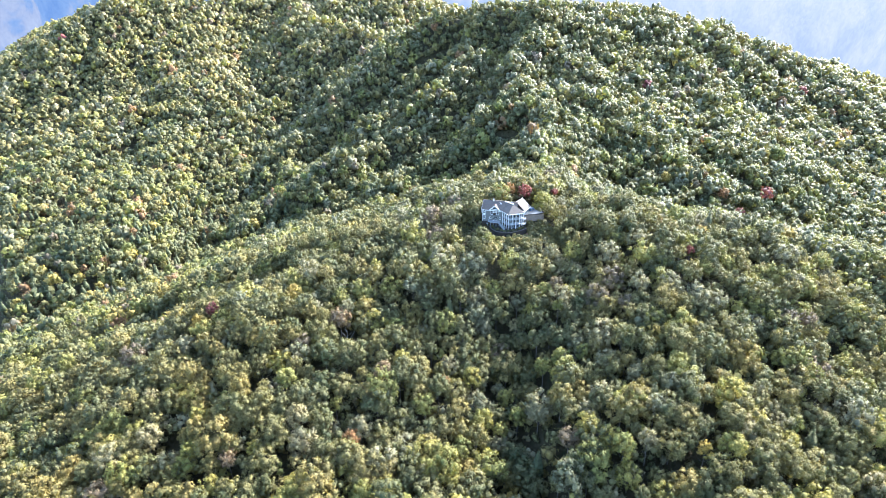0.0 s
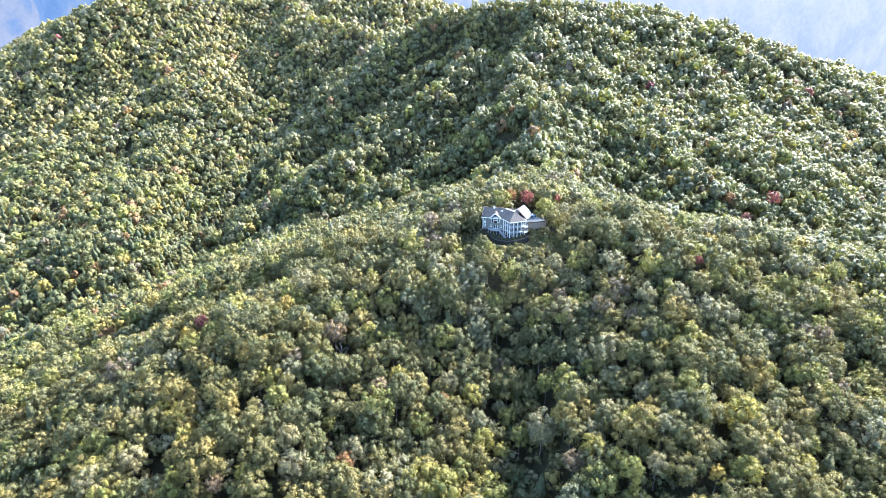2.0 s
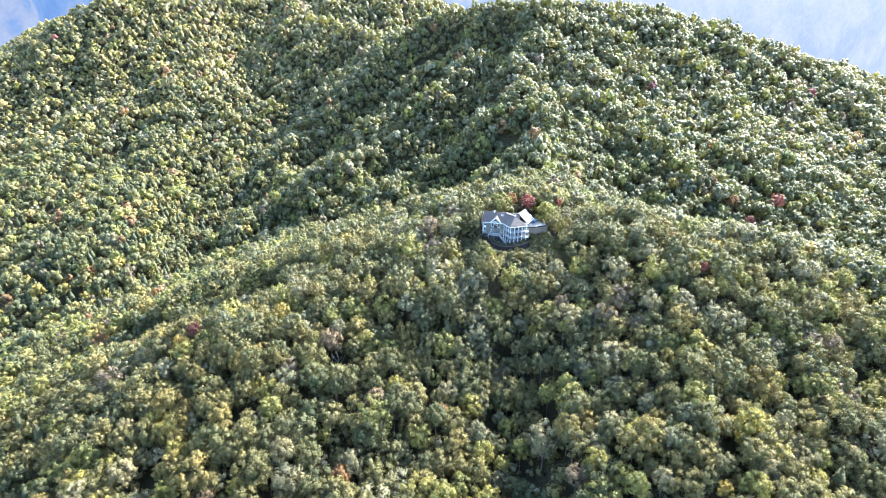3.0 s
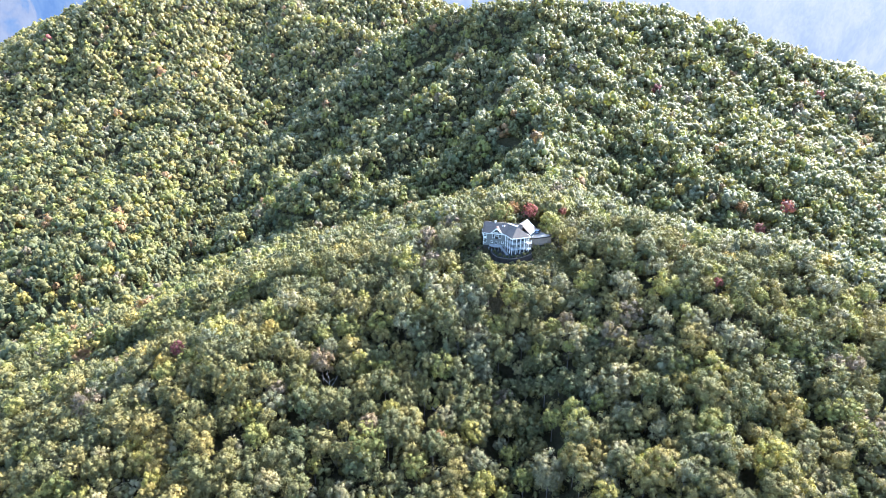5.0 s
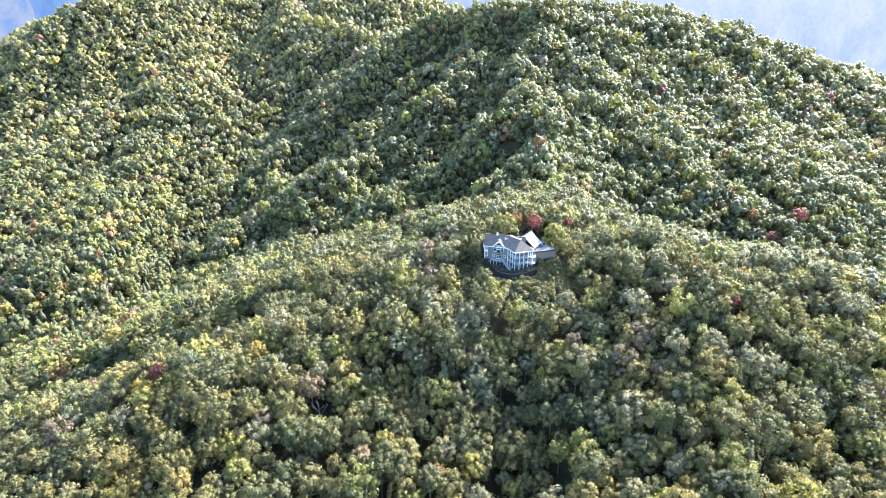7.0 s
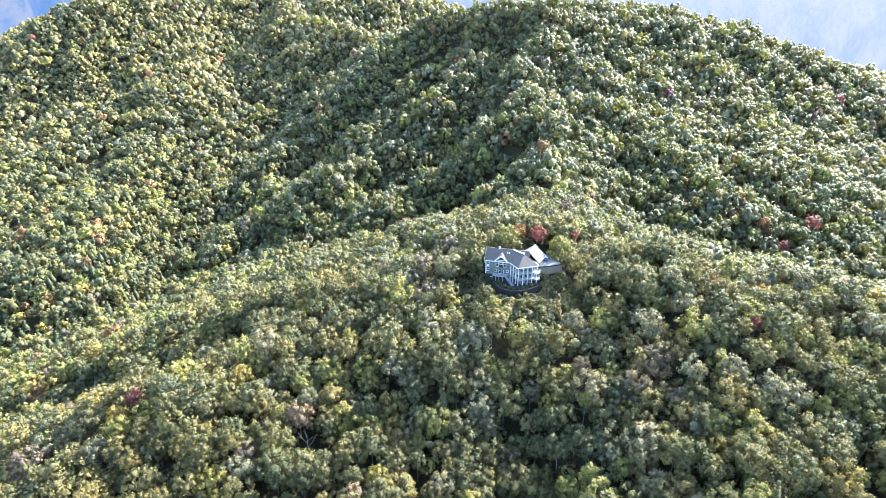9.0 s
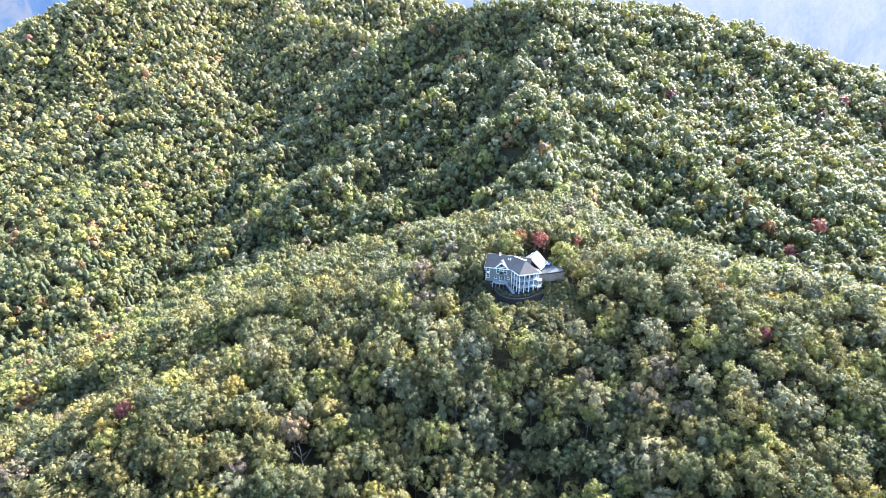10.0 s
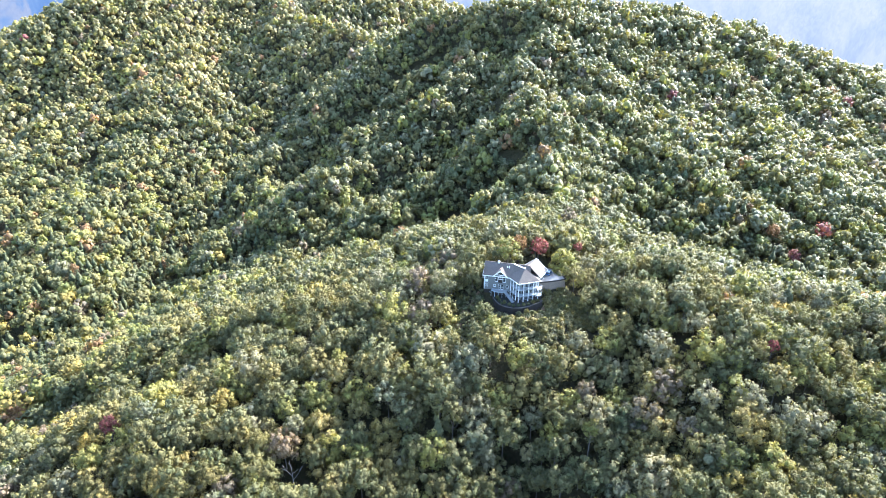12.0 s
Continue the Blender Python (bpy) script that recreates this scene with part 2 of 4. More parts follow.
def build_backdrop():
    """Far hills across the valley, all round the horizon, glowing with a painted pale haze."""
    q = Nodes("painted_haze")
    g = q.t.nodes.new("ShaderNodeNewGeometry")
    sep = q.t.nodes.new("ShaderNodeSeparateXYZ")
    q.link(g.outputs["Position"], sep.inputs[0])
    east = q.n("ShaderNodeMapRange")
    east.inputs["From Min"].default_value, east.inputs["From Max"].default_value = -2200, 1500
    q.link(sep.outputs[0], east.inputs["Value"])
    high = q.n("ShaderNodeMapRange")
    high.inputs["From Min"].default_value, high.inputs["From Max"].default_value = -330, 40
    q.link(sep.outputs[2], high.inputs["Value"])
    turn = q.n("ShaderNodeMath")
    turn.operation = 'ARCTAN2'
    q.link(sep.outputs[1], turn.inputs[0])
    q.link(sep.outputs[0], turn.inputs[1])
    round_by = q.n("ShaderNodeVectorMath")
    round_by.operation = 'MULTIPLY'
    round_by.inputs[1].default_value = (57.3, 0.010, 0.0)      # hills as seen across the valley, in degrees along and up
    both = q.t.nodes.new("ShaderNodeCombineXYZ")
    q.link(turn.outputs[0], both.inputs[0])
    q.link(sep.outputs[2], both.inputs[1])
    q.link(both.outputs[0], round_by.inputs[0])

    def fold(scale, detail, rough):
        x = q.n("ShaderNodeTexNoise", Scale=scale, Detail=detail, Roughness=rough, Distortion=0.8)
        q.link(round_by.outputs[0], x.inputs["Vector"])
        return x.outputs["Fac"]
    folds, woods = fold(0.42, 5.0, 0.55), fold(4.5, 3.0, 0.6)
    # haze and sunlit patches painted as glow: bluer west, paler east and higher
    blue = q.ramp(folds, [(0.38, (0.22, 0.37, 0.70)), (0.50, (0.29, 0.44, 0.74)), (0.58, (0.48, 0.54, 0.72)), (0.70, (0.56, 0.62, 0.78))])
    low_haze = q.ramp(folds, [(0.38, (0.48, 0.58, 0.80)), (0.52, (0.58, 0.66, 0.84)), (0.64, (0.70, 0.75, 0.86))])
    high_haze = q.ramp(folds, [(0.38, (0.72, 0.78, 0.86)), (0.64, (0.82, 0.84, 0.88))])
    c = q.mix(east.outputs[0], blue, q.mix(high.outputs[0], low_haze, high_haze))
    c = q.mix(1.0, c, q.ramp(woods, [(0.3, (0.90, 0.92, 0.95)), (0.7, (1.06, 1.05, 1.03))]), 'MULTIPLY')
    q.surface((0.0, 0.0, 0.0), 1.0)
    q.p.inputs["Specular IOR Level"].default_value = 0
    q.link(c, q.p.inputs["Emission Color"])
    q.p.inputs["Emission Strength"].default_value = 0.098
    n, verts = 180, []
    rings = [(2000, -330), (2300, -300), (2600, -270), (3000, -225), (3400, -150), (3800, -60), (4150, 60), (4400, 260)]
    for k, (r, z) in enumerate(rings):
        for i in range(n):
            a = 2 * math.pi * i / n
            p = Vector((math.cos(a) * 3 + 9, math.sin(a) * 3 + 4, k * 0.55))
            up = noise.fractal(p * 1.7, 0.9, 2.1, 5) * (40 + 18 * k)
            verts.append((-50 + r * math.cos(a), 200 + r * math.sin(a), z + up))
    tris = []
    for k in range(len(rings) - 1):
        for i in range(n):
            a, b = k * n + i, k * n + (i + 1) % n
            tris += [(a, b, b + n), (a, b + n, a + n)]
    tagged(new("backdrop", tri_mesh("backdrop", verts, tris, [q.m], smoothed=True)), "glowing backdrop of far hills with pale blue haze painted in", "distant hills", kind="structure")


build_backdrop()
# ---- building helpers ----
def part(name, bm, material, parent, label="", smoothed=False):
    """Links a bmesh as one mesh object under a thing or a part."""
    bmesh.ops.recalc_face_normals(bm, faces=bm.faces)
    me = bpy.data.meshes.new(name)
    bm.to_mesh(me)
    bm.free()
    me.materials.append(material)
    if smoothed:
        for p in me.polygons:
            p.use_smooth = True
    ob = new(name, me)
    ob.parent = parent
    if label:
        tagged(ob, label)
    return ob


def prism(bm, poly, z0, z1):
    """An upright block over a plan polygon; z0 and z1 may be numbers or one height a corner."""
    n = len(poly)
    zb = z0 if isinstance(z0, (list, tuple)) else [z0] * n
    zt = z1 if isinstance(z1, (list, tuple)) else [z1] * n
    lo = [bm.verts.new((p[0], p[1], z)) for p, z in zip(poly, zb)]
    hi = [bm.verts.new((p[0], p[1], z)) for p, z in zip(poly, zt)]
    bm.faces.new(lo[::-1])
    bm.faces.new(hi)
    for i in range(n):
        bm.faces.new((lo[i], lo[(i + 1) % n], hi[(i + 1) % n], hi[i]))
    return bm


def sheet(bm, pts, thick):
    """A thick sheet with the given upper corners."""
    hi = [bm.verts.new(p) for p in pts]
    lo = [bm.verts.new((p[0], p[1], p[2] - thick)) for p in pts]
    n = len(pts)
    for k in range(1, n - 1):
        bm.faces.new((hi[0], hi[k], hi[k + 1]))
        bm.faces.new((lo[0], lo[k + 1], lo[k]))
    for i in range(n):
        bm.faces.new((lo[i], lo[(i + 1) % n], hi[(i + 1) % n], hi[i]))
    return bm


def beam(bm, a, b, w, h):
    """A bar of width w and height h from a to b (centre line)."""
    a, b = Vector(a), Vector(b)
    d = (b - a).normalized()
    side = d.cross(Vector((0, 0, 1)))
    side = side.normalized() if side.length > 1e-4 else Vector((1, 0, 0))
    up = side.cross(d).normalized()
    ring = [side * sx * w / 2 + up * sy * h / 2 for sx, sy in ((-1, -1), (1, -1), (1, 1), (-1, 1))]
    va = [bm.verts.new(a + r) for r in ring]
    vb = [bm.verts.new(b + r) for r in ring]
    bm.faces.new(va[::-1])
    bm.faces.new(vb)
    for i in range(4):
        bm.faces.new((va[i], va[(i + 1) % 4], vb[(i + 1) % 4], vb[i]))
    return bm


def siding_material():
    q = Nodes("siding")
    g = q.t.nodes.new("ShaderNodeNewGeometry")
    sep = q.t.nodes.new("ShaderNodeSeparateXYZ")
    q.link(g.outputs["Position"], sep.inputs[0])
    w = q.n("ShaderNodeMath")
    w.operation = 'FRACT'
    k = q.n("ShaderNodeMath")
    k.operation = 'MULTIPLY'
    k.inputs[1].default_value = 5.5
    q.link(sep.outputs[2], k.inputs[0])
    q.link(k.outputs[0], w.inputs[0])
    q.bump(w.outputs[0], 0.5, 0.02)
    return q.surface(q.mix(q.noise(0.8), (0.078, 0.083, 0.082), (0.105, 0.110, 0.108)), 0.65)


def shingle_material():
    q = Nodes("shingles")
    c = q.ramp(q.noise(0.5, 3.0), [(0.3, (0.056, 0.045, 0.039)), (0.7, (0.084, 0.069, 0.060))])
    c = q.mix(0.5, c, q.ramp(q.noise(6.0, 3.0), [(0.35, (0.036, 0.029, 0.026)), (0.65, (0.104, 0.086, 0.076))]))
    q.bump(q.noise(5.0), 0.5, 0.03)
    q.p.inputs["Specular IOR Level"].default_value = 0.4
    return q.surface(c, 0.9)


def block_material():
    q = Nodes("block_wall")
    b = q.t.nodes.new("ShaderNodeTexBrick")
    g = q.t.nodes.new("ShaderNodeNewGeometry")
    sep = q.t.nodes.new("ShaderNodeSeparateXYZ")
    com = q.t.nodes.new("ShaderNodeCombineXYZ")
    q.link(g.outputs["Position"], sep.inputs[0])
    add = q.n("ShaderNodeMath")
    add.operation = 'ADD'
    q.link(sep.outputs[0], add.inputs[0])
    q.link(sep.outputs[1], add.inputs[1])
    q.link(add.outputs[0], com.inputs[0])
    q.link(sep.outputs[2], com.inputs[1])
    q.link(com.outputs[0], b.inputs["Vector"])
    b.inputs["Scale"].default_value = 1.0
    b.inputs["Brick Width"].default_value = 0.45
    b.inputs["Row Height"].default_value = 0.2
    b.inputs["Mortar Size"].default_value = 0.014
    b.inputs["Color1"].default_value = (0.135, 0.095, 0.068, 1)
    b.inputs["Color2"].default_value = (0.21, 0.150, 0.108, 1)
    b.inputs["Mortar"].default_value = (0.07, 0.065, 0.06, 1)
    q.bump(b.outputs["Fac"], -0.6, 0.03)
    return q.surface(q.mix(0.3, b.outputs["Color"], q.ramp(q.noise(0.7), [(0.3, (0.07, 0.058, 0.05)), (0.7, (0.20, 0.165, 0.14))])), 0.9)


SIDING = siding_material()
SHINGLE = shingle_material()
BLOCK = block_material()
TRIM = plain("white_paint", (0.55, 0.55, 0.54), (0.66, 0.655, 0.64), 1.5, 0.45)
# grey of railings and rims; on porch window frames it stands in for shade
SASH = plain("grey_and_porch_shade", (0.20, 0.22, 0.235), (0.27, 0.29, 0.30), 1.5, 0.55)
DECK = plain("deck_boards", (0.14, 0.15, 0.165), (0.20, 0.21, 0.22), 2.0, 0.7, 0.2)
STONE = plain("grey_stone", (0.020, 0.017, 0.015), (0.038, 0.031, 0.027), 2.2, 0.85, 0.5)
PAVING = plain("dark_paving", (0.018, 0.018, 0.017), (0.036, 0.034, 0.031), 1.6, 0.9, 0.4)
CAPSTONE = plain("cap_stone", (0.048, 0.044, 0.040), (0.080, 0.074, 0.066), 1.2, 0.9, 0.3)
CONCRETE = plain("concrete", (0.15, 0.14, 0.128), (0.22, 0.205, 0.19), 0.7, 0.85, 0.2)
DIRT = plain("red_dirt", (0.080, 0.052, 0.030), (0.16, 0.100, 0.06), 0.9, 0.95, 0.5)
DARK = plain("dark_metal", (0.05, 0.05, 0.055), (0.09, 0.09, 0.09), 2.0, 0.5)
CHIMNEY = plain("chimney_brick", (0.20, 0.11, 0.08), (0.30, 0.18, 0.13), 3.0, 0.9, 0.4)
PAINT = plain("blue_car_paint", (0.04, 0.08, 0.16), (0.05, 0.10, 0.19), 0.8, 0.25)
RUBBER = plain("tyre_rubber", (0.02, 0.02, 0.02), (0.035, 0.035, 0.035), 5.0, 0.85)


def glass_material():
    q = Nodes("window_glass")
    q.surface((0.025, 0.03, 0.035), 0.06)
    q.p.inputs["Specular IOR Level"].default_value = 0.7
    return q.m


GLASS = glass_material()

# ---- the house: facade from O along U, depth along V ----
O, U, V = Vector((-9.1, 25.4, 0)), Vector((0.970, -0.242, 0)), Vector((0.242, 0.970, 0))
EAVE, RIDGE, UPPER, LOWER, PATIO = 0.4, 4.2, -2.6, -5.4, -7.9
A, B, C, D = Vector((3.8, 17.6, 0)), Vector((11.9, 19.9, 0)), Vector((0.2, 24.3, 0)), Vector((10.6, 26.6, 0))


def at(u, v, z=0.0):
    p = O + U * u + V * v
    return (p.x, p.y, z)


def lift(p, z):
    return (p[0], p[1], z)


house = tagged(new("house"), "grey three-storey house with white porches and dark shingle roof", "house")
house.location = (0, 0, 0)


def build_main_block():
    L, W = 17.4, 9.0
    foot = [at(0, 0), at(L, 0), at(L, W), at(0, W)]
    wall = part("wall", prism(bmesh.new(), foot, LOWER - 0.6, EAVE + 0.3), SIDING, house, "grey lap siding")
    part("foundation", prism(bmesh.new(), [at(-0.06, -0.06), at(L + 0.06, -0.06), at(L + 0.06, W + 0.06), at(-0.06, W + 0.06)], -10.5, LOWER - 0.6), STONE, house, "grey stone foundation")
    for u0, u1 in ((0.0, 0.3), (L - 0.3, L)):        # gable ends under the roof
        bm = bmesh.new()
        a = [bm.verts.new(at(u0, v, z)) for v, z in ((0, EAVE + 0.3), (W, EAVE + 0.3), (W / 2, RIDGE - 0.25))]
        b = [bm.verts.new(at(u1, v, z)) for v, z in ((0, EAVE + 0.3), (W, EAVE + 0.3), (W / 2, RIDGE - 0.25))]
        bm.faces.new(a)
        bm.faces.new(b[::-1])
        for i in range(3):
            bm.faces.new((a[i], a[(i + 1) % 3], b[(i + 1) % 3], b[i]))
        part("gable", bm, SIDING, house)
    e = 0.55
    bm = bmesh.new()
    sheet(bm, [at(-e, -e, EAVE), at(L + e, -e, EAVE), at(L + e, W / 2, RIDGE), at(-e, W / 2, RIDGE)], 0.22)
    sheet(bm, [at(-e, W / 2, RIDGE), at(L + e, W / 2, RIDGE), at(L + e, W + e, EAVE), at(-e, W + e, EAVE)], 0.22)
    roof = part("roof", bm, SHINGLE, house, "dark grey shingle roof")
    part("ridge_cap", beam(bmesh.new(), at(-e, W / 2, RIDGE + 0.03), at(L + e, W / 2, RIDGE + 0.03), 0.35, 0.1), SHINGLE, roof)
    part("fascia", beam(bmesh.new(), at(-e, -e - 0.03, EAVE - 0.12), at(11.0, -e - 0.03, EAVE - 0.12), 0.06, 0.3), TRIM, roof, "white fascia board")
    for v0, z0, v1, z1 in ((-e, EAVE, W / 2, RIDGE), (W + e, EAVE, W / 2, RIDGE)):
        part("rake_board", beam(bmesh.new(), at(-e - 0.03, v0, z0 - 0.1), at(-e - 0.03, v1, z1 - 0.1), 0.06, 0.3), TRIM, roof, "white rake board")
    part("corner_board", prism(bmesh.new(), [at(-0.05, -0.05), at(0.16, -0.05), at(0.16, 0.1), at(-0.05, 0.1)], LOWER - 0.6, EAVE), TRIM, house, "white corner board")
    bm = prism(bmesh.new(), [at(4.6, 4.1), at(5.3, 4.1), at(5.3, 4.8), at(4.6, 4.8)], RIDGE - 0.4, RIDGE + 0.75)
    flue = part("chimney", bm, TRIM, house, "white boxed chimney")
    part("chimney_cap", prism(bmesh.new(), [at(4.5, 4.0), at(5.4, 4.0), at(5.4, 4.9), at(4.5, 4.9)], RIDGE + 0.75, RIDGE + 0.87), DARK, flue)
    for u in (8.7, 9.5):
        z = EAVE + (2.9 + 0.55) * 0.752
        bm = bmesh.new()
        bmesh.ops.create_cone(bm, segments=8, radius1=0.14, radius2=0.12, depth=0.9, cap_ends=True, matrix=Matrix.Translation(at(u, 2.9, z + 0.3)))
        part("vent_pipe", bm, TRIM, roof, "white roof vent pipe")
    return wall


def window(parent, p, along, out, w, h, rows=2, cols=2, arched=False, paint=None):
    """A white-framed window centred at p on a wall: frame, sill, muntins and a dark pane."""
    paint = paint or TRIM
    p, along, out = Vector(p), Vector(along).normalized(), Vector(out).normalized()
    up = Vector((0, 0, 1))
    top = [(-w / 2, h / 2), (w / 2, h / 2)]
    if arched:
        top = [(w / 2 * math.cos(a), h / 2 + w / 2 * 0.55 * math.sin(a)) for a in np.linspace(math.pi, 0, 9)]
    outline = [(w / 2, -h / 2)] + [] + [(-w / 2, -h / 2)] + top

    def slab(pts, t0, t1):
        bm = bmesh.new()
        a = [bm.verts.new(p + along * x + up * y + out * t0) for x, y in pts]
        b = [bm.verts.new(p + along * x + up * y + out * t1) for x, y in pts]
        n = len(pts)
        bm.faces.new(a)
        bm.faces.new(b[::-1])
        for i in range(n):
            bm.faces.new((a[i], a[(i + 1) % n], b[(i + 1) % n], b[i]))
        return bm
    frame_part = part("window", slab([(x * (1 + 0.24 / w), y * (1 + 0.24 / h)) for x, y in outline], -0.05, 0.05), paint, parent, "white-framed window" if paint is TRIM else "porch window with frame darkened to stand for porch shade")
    part("pane", slab(outline, 0.0, 0.065), GLASS, frame_part, "dark glass pane")
    for i in range(1, cols):
        x = -w / 2 + w * i / cols
        bm = beam(bmesh.new(), p + along * x + out * 0.075 - up * h / 2, p + along * x + out * 0.075 + up * h / 2, 0.06, 0.04)
        part("muntin", bm, paint, frame_part)
    for j in range(1, rows):
        y = -h / 2 + h * j / rows
        part("muntin", beam(bmesh.new(), p - along * w / 2 + out * 0.075 + up * y, p + along * w / 2 + out * 0.075 + up * y, 0.04, 0.06), paint, frame_part)
    part("window_sill", beam(bmesh.new(), p - along * (w / 2 + 0.15) - up * (h / 2 + 0.12) + out * 0.08, p + along * (w / 2 + 0.15) - up * (h / 2 + 0.12) + out * 0.08, 0.16, 0.08), paint, frame_part)
    return frame_part


def build_front_gable():
    u0, u1, um, zt, v = 3.7, 9.3, 6.5, 3.2, -0.35
    bm = bmesh.new()
    prof = [(u0 + 0.3, LOWER + 2.2), (u1 - 0.3, LOWER + 2.2), (u1 - 0.3, EAVE + 0.2), (um, zt - 0.25), (u0 + 0.3, EAVE + 0.2)]
    a = [bm.verts.new(at(u, v, z)) for u, z in prof]
    b = [bm.verts.new(at(u, 0.3, z)) for u, z in prof]
    bm.faces.new(a)
    bm.faces.new(b[::-1])
    for i in range(5):
        bm.faces.new((a[i], a[(i + 1) % 5], b[(i + 1) % 5], b[i]))
    g = part("front_gable", bm, SIDING, house, "grey gabled bay with a tall arched window")
    back = -0.55 + (zt - EAVE) / 0.752 + 0.3
    bm = bmesh.new()
    sheet(bm, [at(u0 - 0.2, v - 0.5, EAVE), at(um, v - 0.5, zt), at(um, back, zt), at(u0 - 0.2, 0.2, EAVE)], 0.2)
    sheet(bm, [at(um, v - 0.5, zt), at(u1 + 0.2, v - 0.5, EAVE), at(u1 + 0.2, 0.2, EAVE), at(um, back, zt)], 0.2)
    part("gable_roof", bm, SHINGLE, g, "dark grey shingle gable roof")
    for ua in (u0 - 0.2, u1 + 0.2):
        part("rake_board", beam(bmesh.new(), at(ua, v - 0.53, EAVE - 0.12), at(um, v - 0.53, zt - 0.12), 0.08, 0.36), TRIM, g, "white rake board")
    part("finial", prism(bmesh.new(), [at(um - 0.3, v - 0.3), at(um + 0.3, v - 0.3), at(um + 0.3, v + 0.3), at(um - 0.3, v + 0.3)], zt - 0.3, zt + 0.75), CHIMNEY, g, "small brown brick stack")
    n = -V
    for k, (du, w, h) in enumerate(((-1.55, 0.95, 2.1), (0, 1.35, 1.15), (1.55, 0.95, 2.1))):
        window(house, at(um + du, v, -0.75 if k != 1 else -0.1), U, n, w, h, 2, 1 if k != 1 else 2)
    window(house, at(um, v, 1.35), U, n, 2.4, 0.5, 1, 3, arched=True)
    part("stone_panel", prism(bmesh.new(), [at(um - 0.8, v - 0.07), at(um + 0.8, v - 0.07), at(um + 0.8, v), at(um - 0.8, v)], -2.3, -0.95), STONE, g, "grey-brown stone panel")
    return g


MAIN_WALL = build_main_block()
build_front_gable()
for _u, _z, _w, _h in ((0.95, -0.75, 0.95, 1.7), (0.95, -3.6, 0.95, 1.9), (4.2, -4.0, 0.75, 0.8), (9.3, -4.0, 0.75, 0.8), (2.6, -6.6, 0.7, 0.9)):
    window(house, at(_u, 0, _z), U, -V, _w, _h, 2 if _h > 1 else 1, 2 if _h > 1 else 1)
part("panel", prism(bmesh.new(), [at(0.4, -0.06), at(1.5, -0.06), at(1.5, 0.0), at(0.4, 0.0)], -2.55, -1.75), TRIM, MAIN_WALL, "white panel between the stacked windows")
for _du in (-0.5, 0.5):
    window(house, at(6.7 + _du, 0, -4.25), U, -V, 0.85, 2.05, 3, 1)
for _v in (2.2, 6.5):
    for _z in (-1.0, -3.9):
        window(house, at(0, _v, _z), -V, -U, 1.1, 1.6)


def side_balcony():
    b = part("side_balcony", prism(bmesh.new(), [at(-1.3, 3.0), at(0, 3.0), at(0, 6.0), at(-1.3, 6.0)], UPPER - 0.25, UPPER), DECK, house, "small grey side balcony")
    bm = bmesh.new()
    for z in (UPPER + 0.15, UPPER + 0.95):
        beam(bm, at(-1.25, 3.0, z), at(-1.25, 6.0, z), 0.08, 0.08)
        beam(bm, at(-1.25, 3.0, z), at(0, 3.0, z), 0.08, 0.08)
    for i in range(11):
        beam(bm, at(-1.25, 3.0 + 0.3 * i, UPPER), at(-1.25, 3.0 + 0.3 * i, UPPER + 0.95), 0.05, 0.05)
    part("railing", bm, TRIM, b, "white balcony railing")


side_balcony()


def railing(parent, a, b, z, paint=None):
    """Rails and pickets between two posts."""
    bm = bmesh.new()
    a, b = Vector(lift(a, z)), Vector(lift(b, z))
    for h, t in ((0.12, 0.05), (0.95, 0.08)):
        beam(bm, a + Vector((0, 0, h)), b + Vector((0, 0, h)), t, t)
    n = max(2, int((b - a).length / 0.34))
    for i in range(1, n):
        p = a.lerp(b, i / n)
        beam(bm, p + Vector((0, 0, 0.12)), p + Vector((0, 0, 0.95)), 0.032, 0.032)
    return part("railing", bm, paint or SASH, parent, "white picket railing" if paint else "grey picket railing")


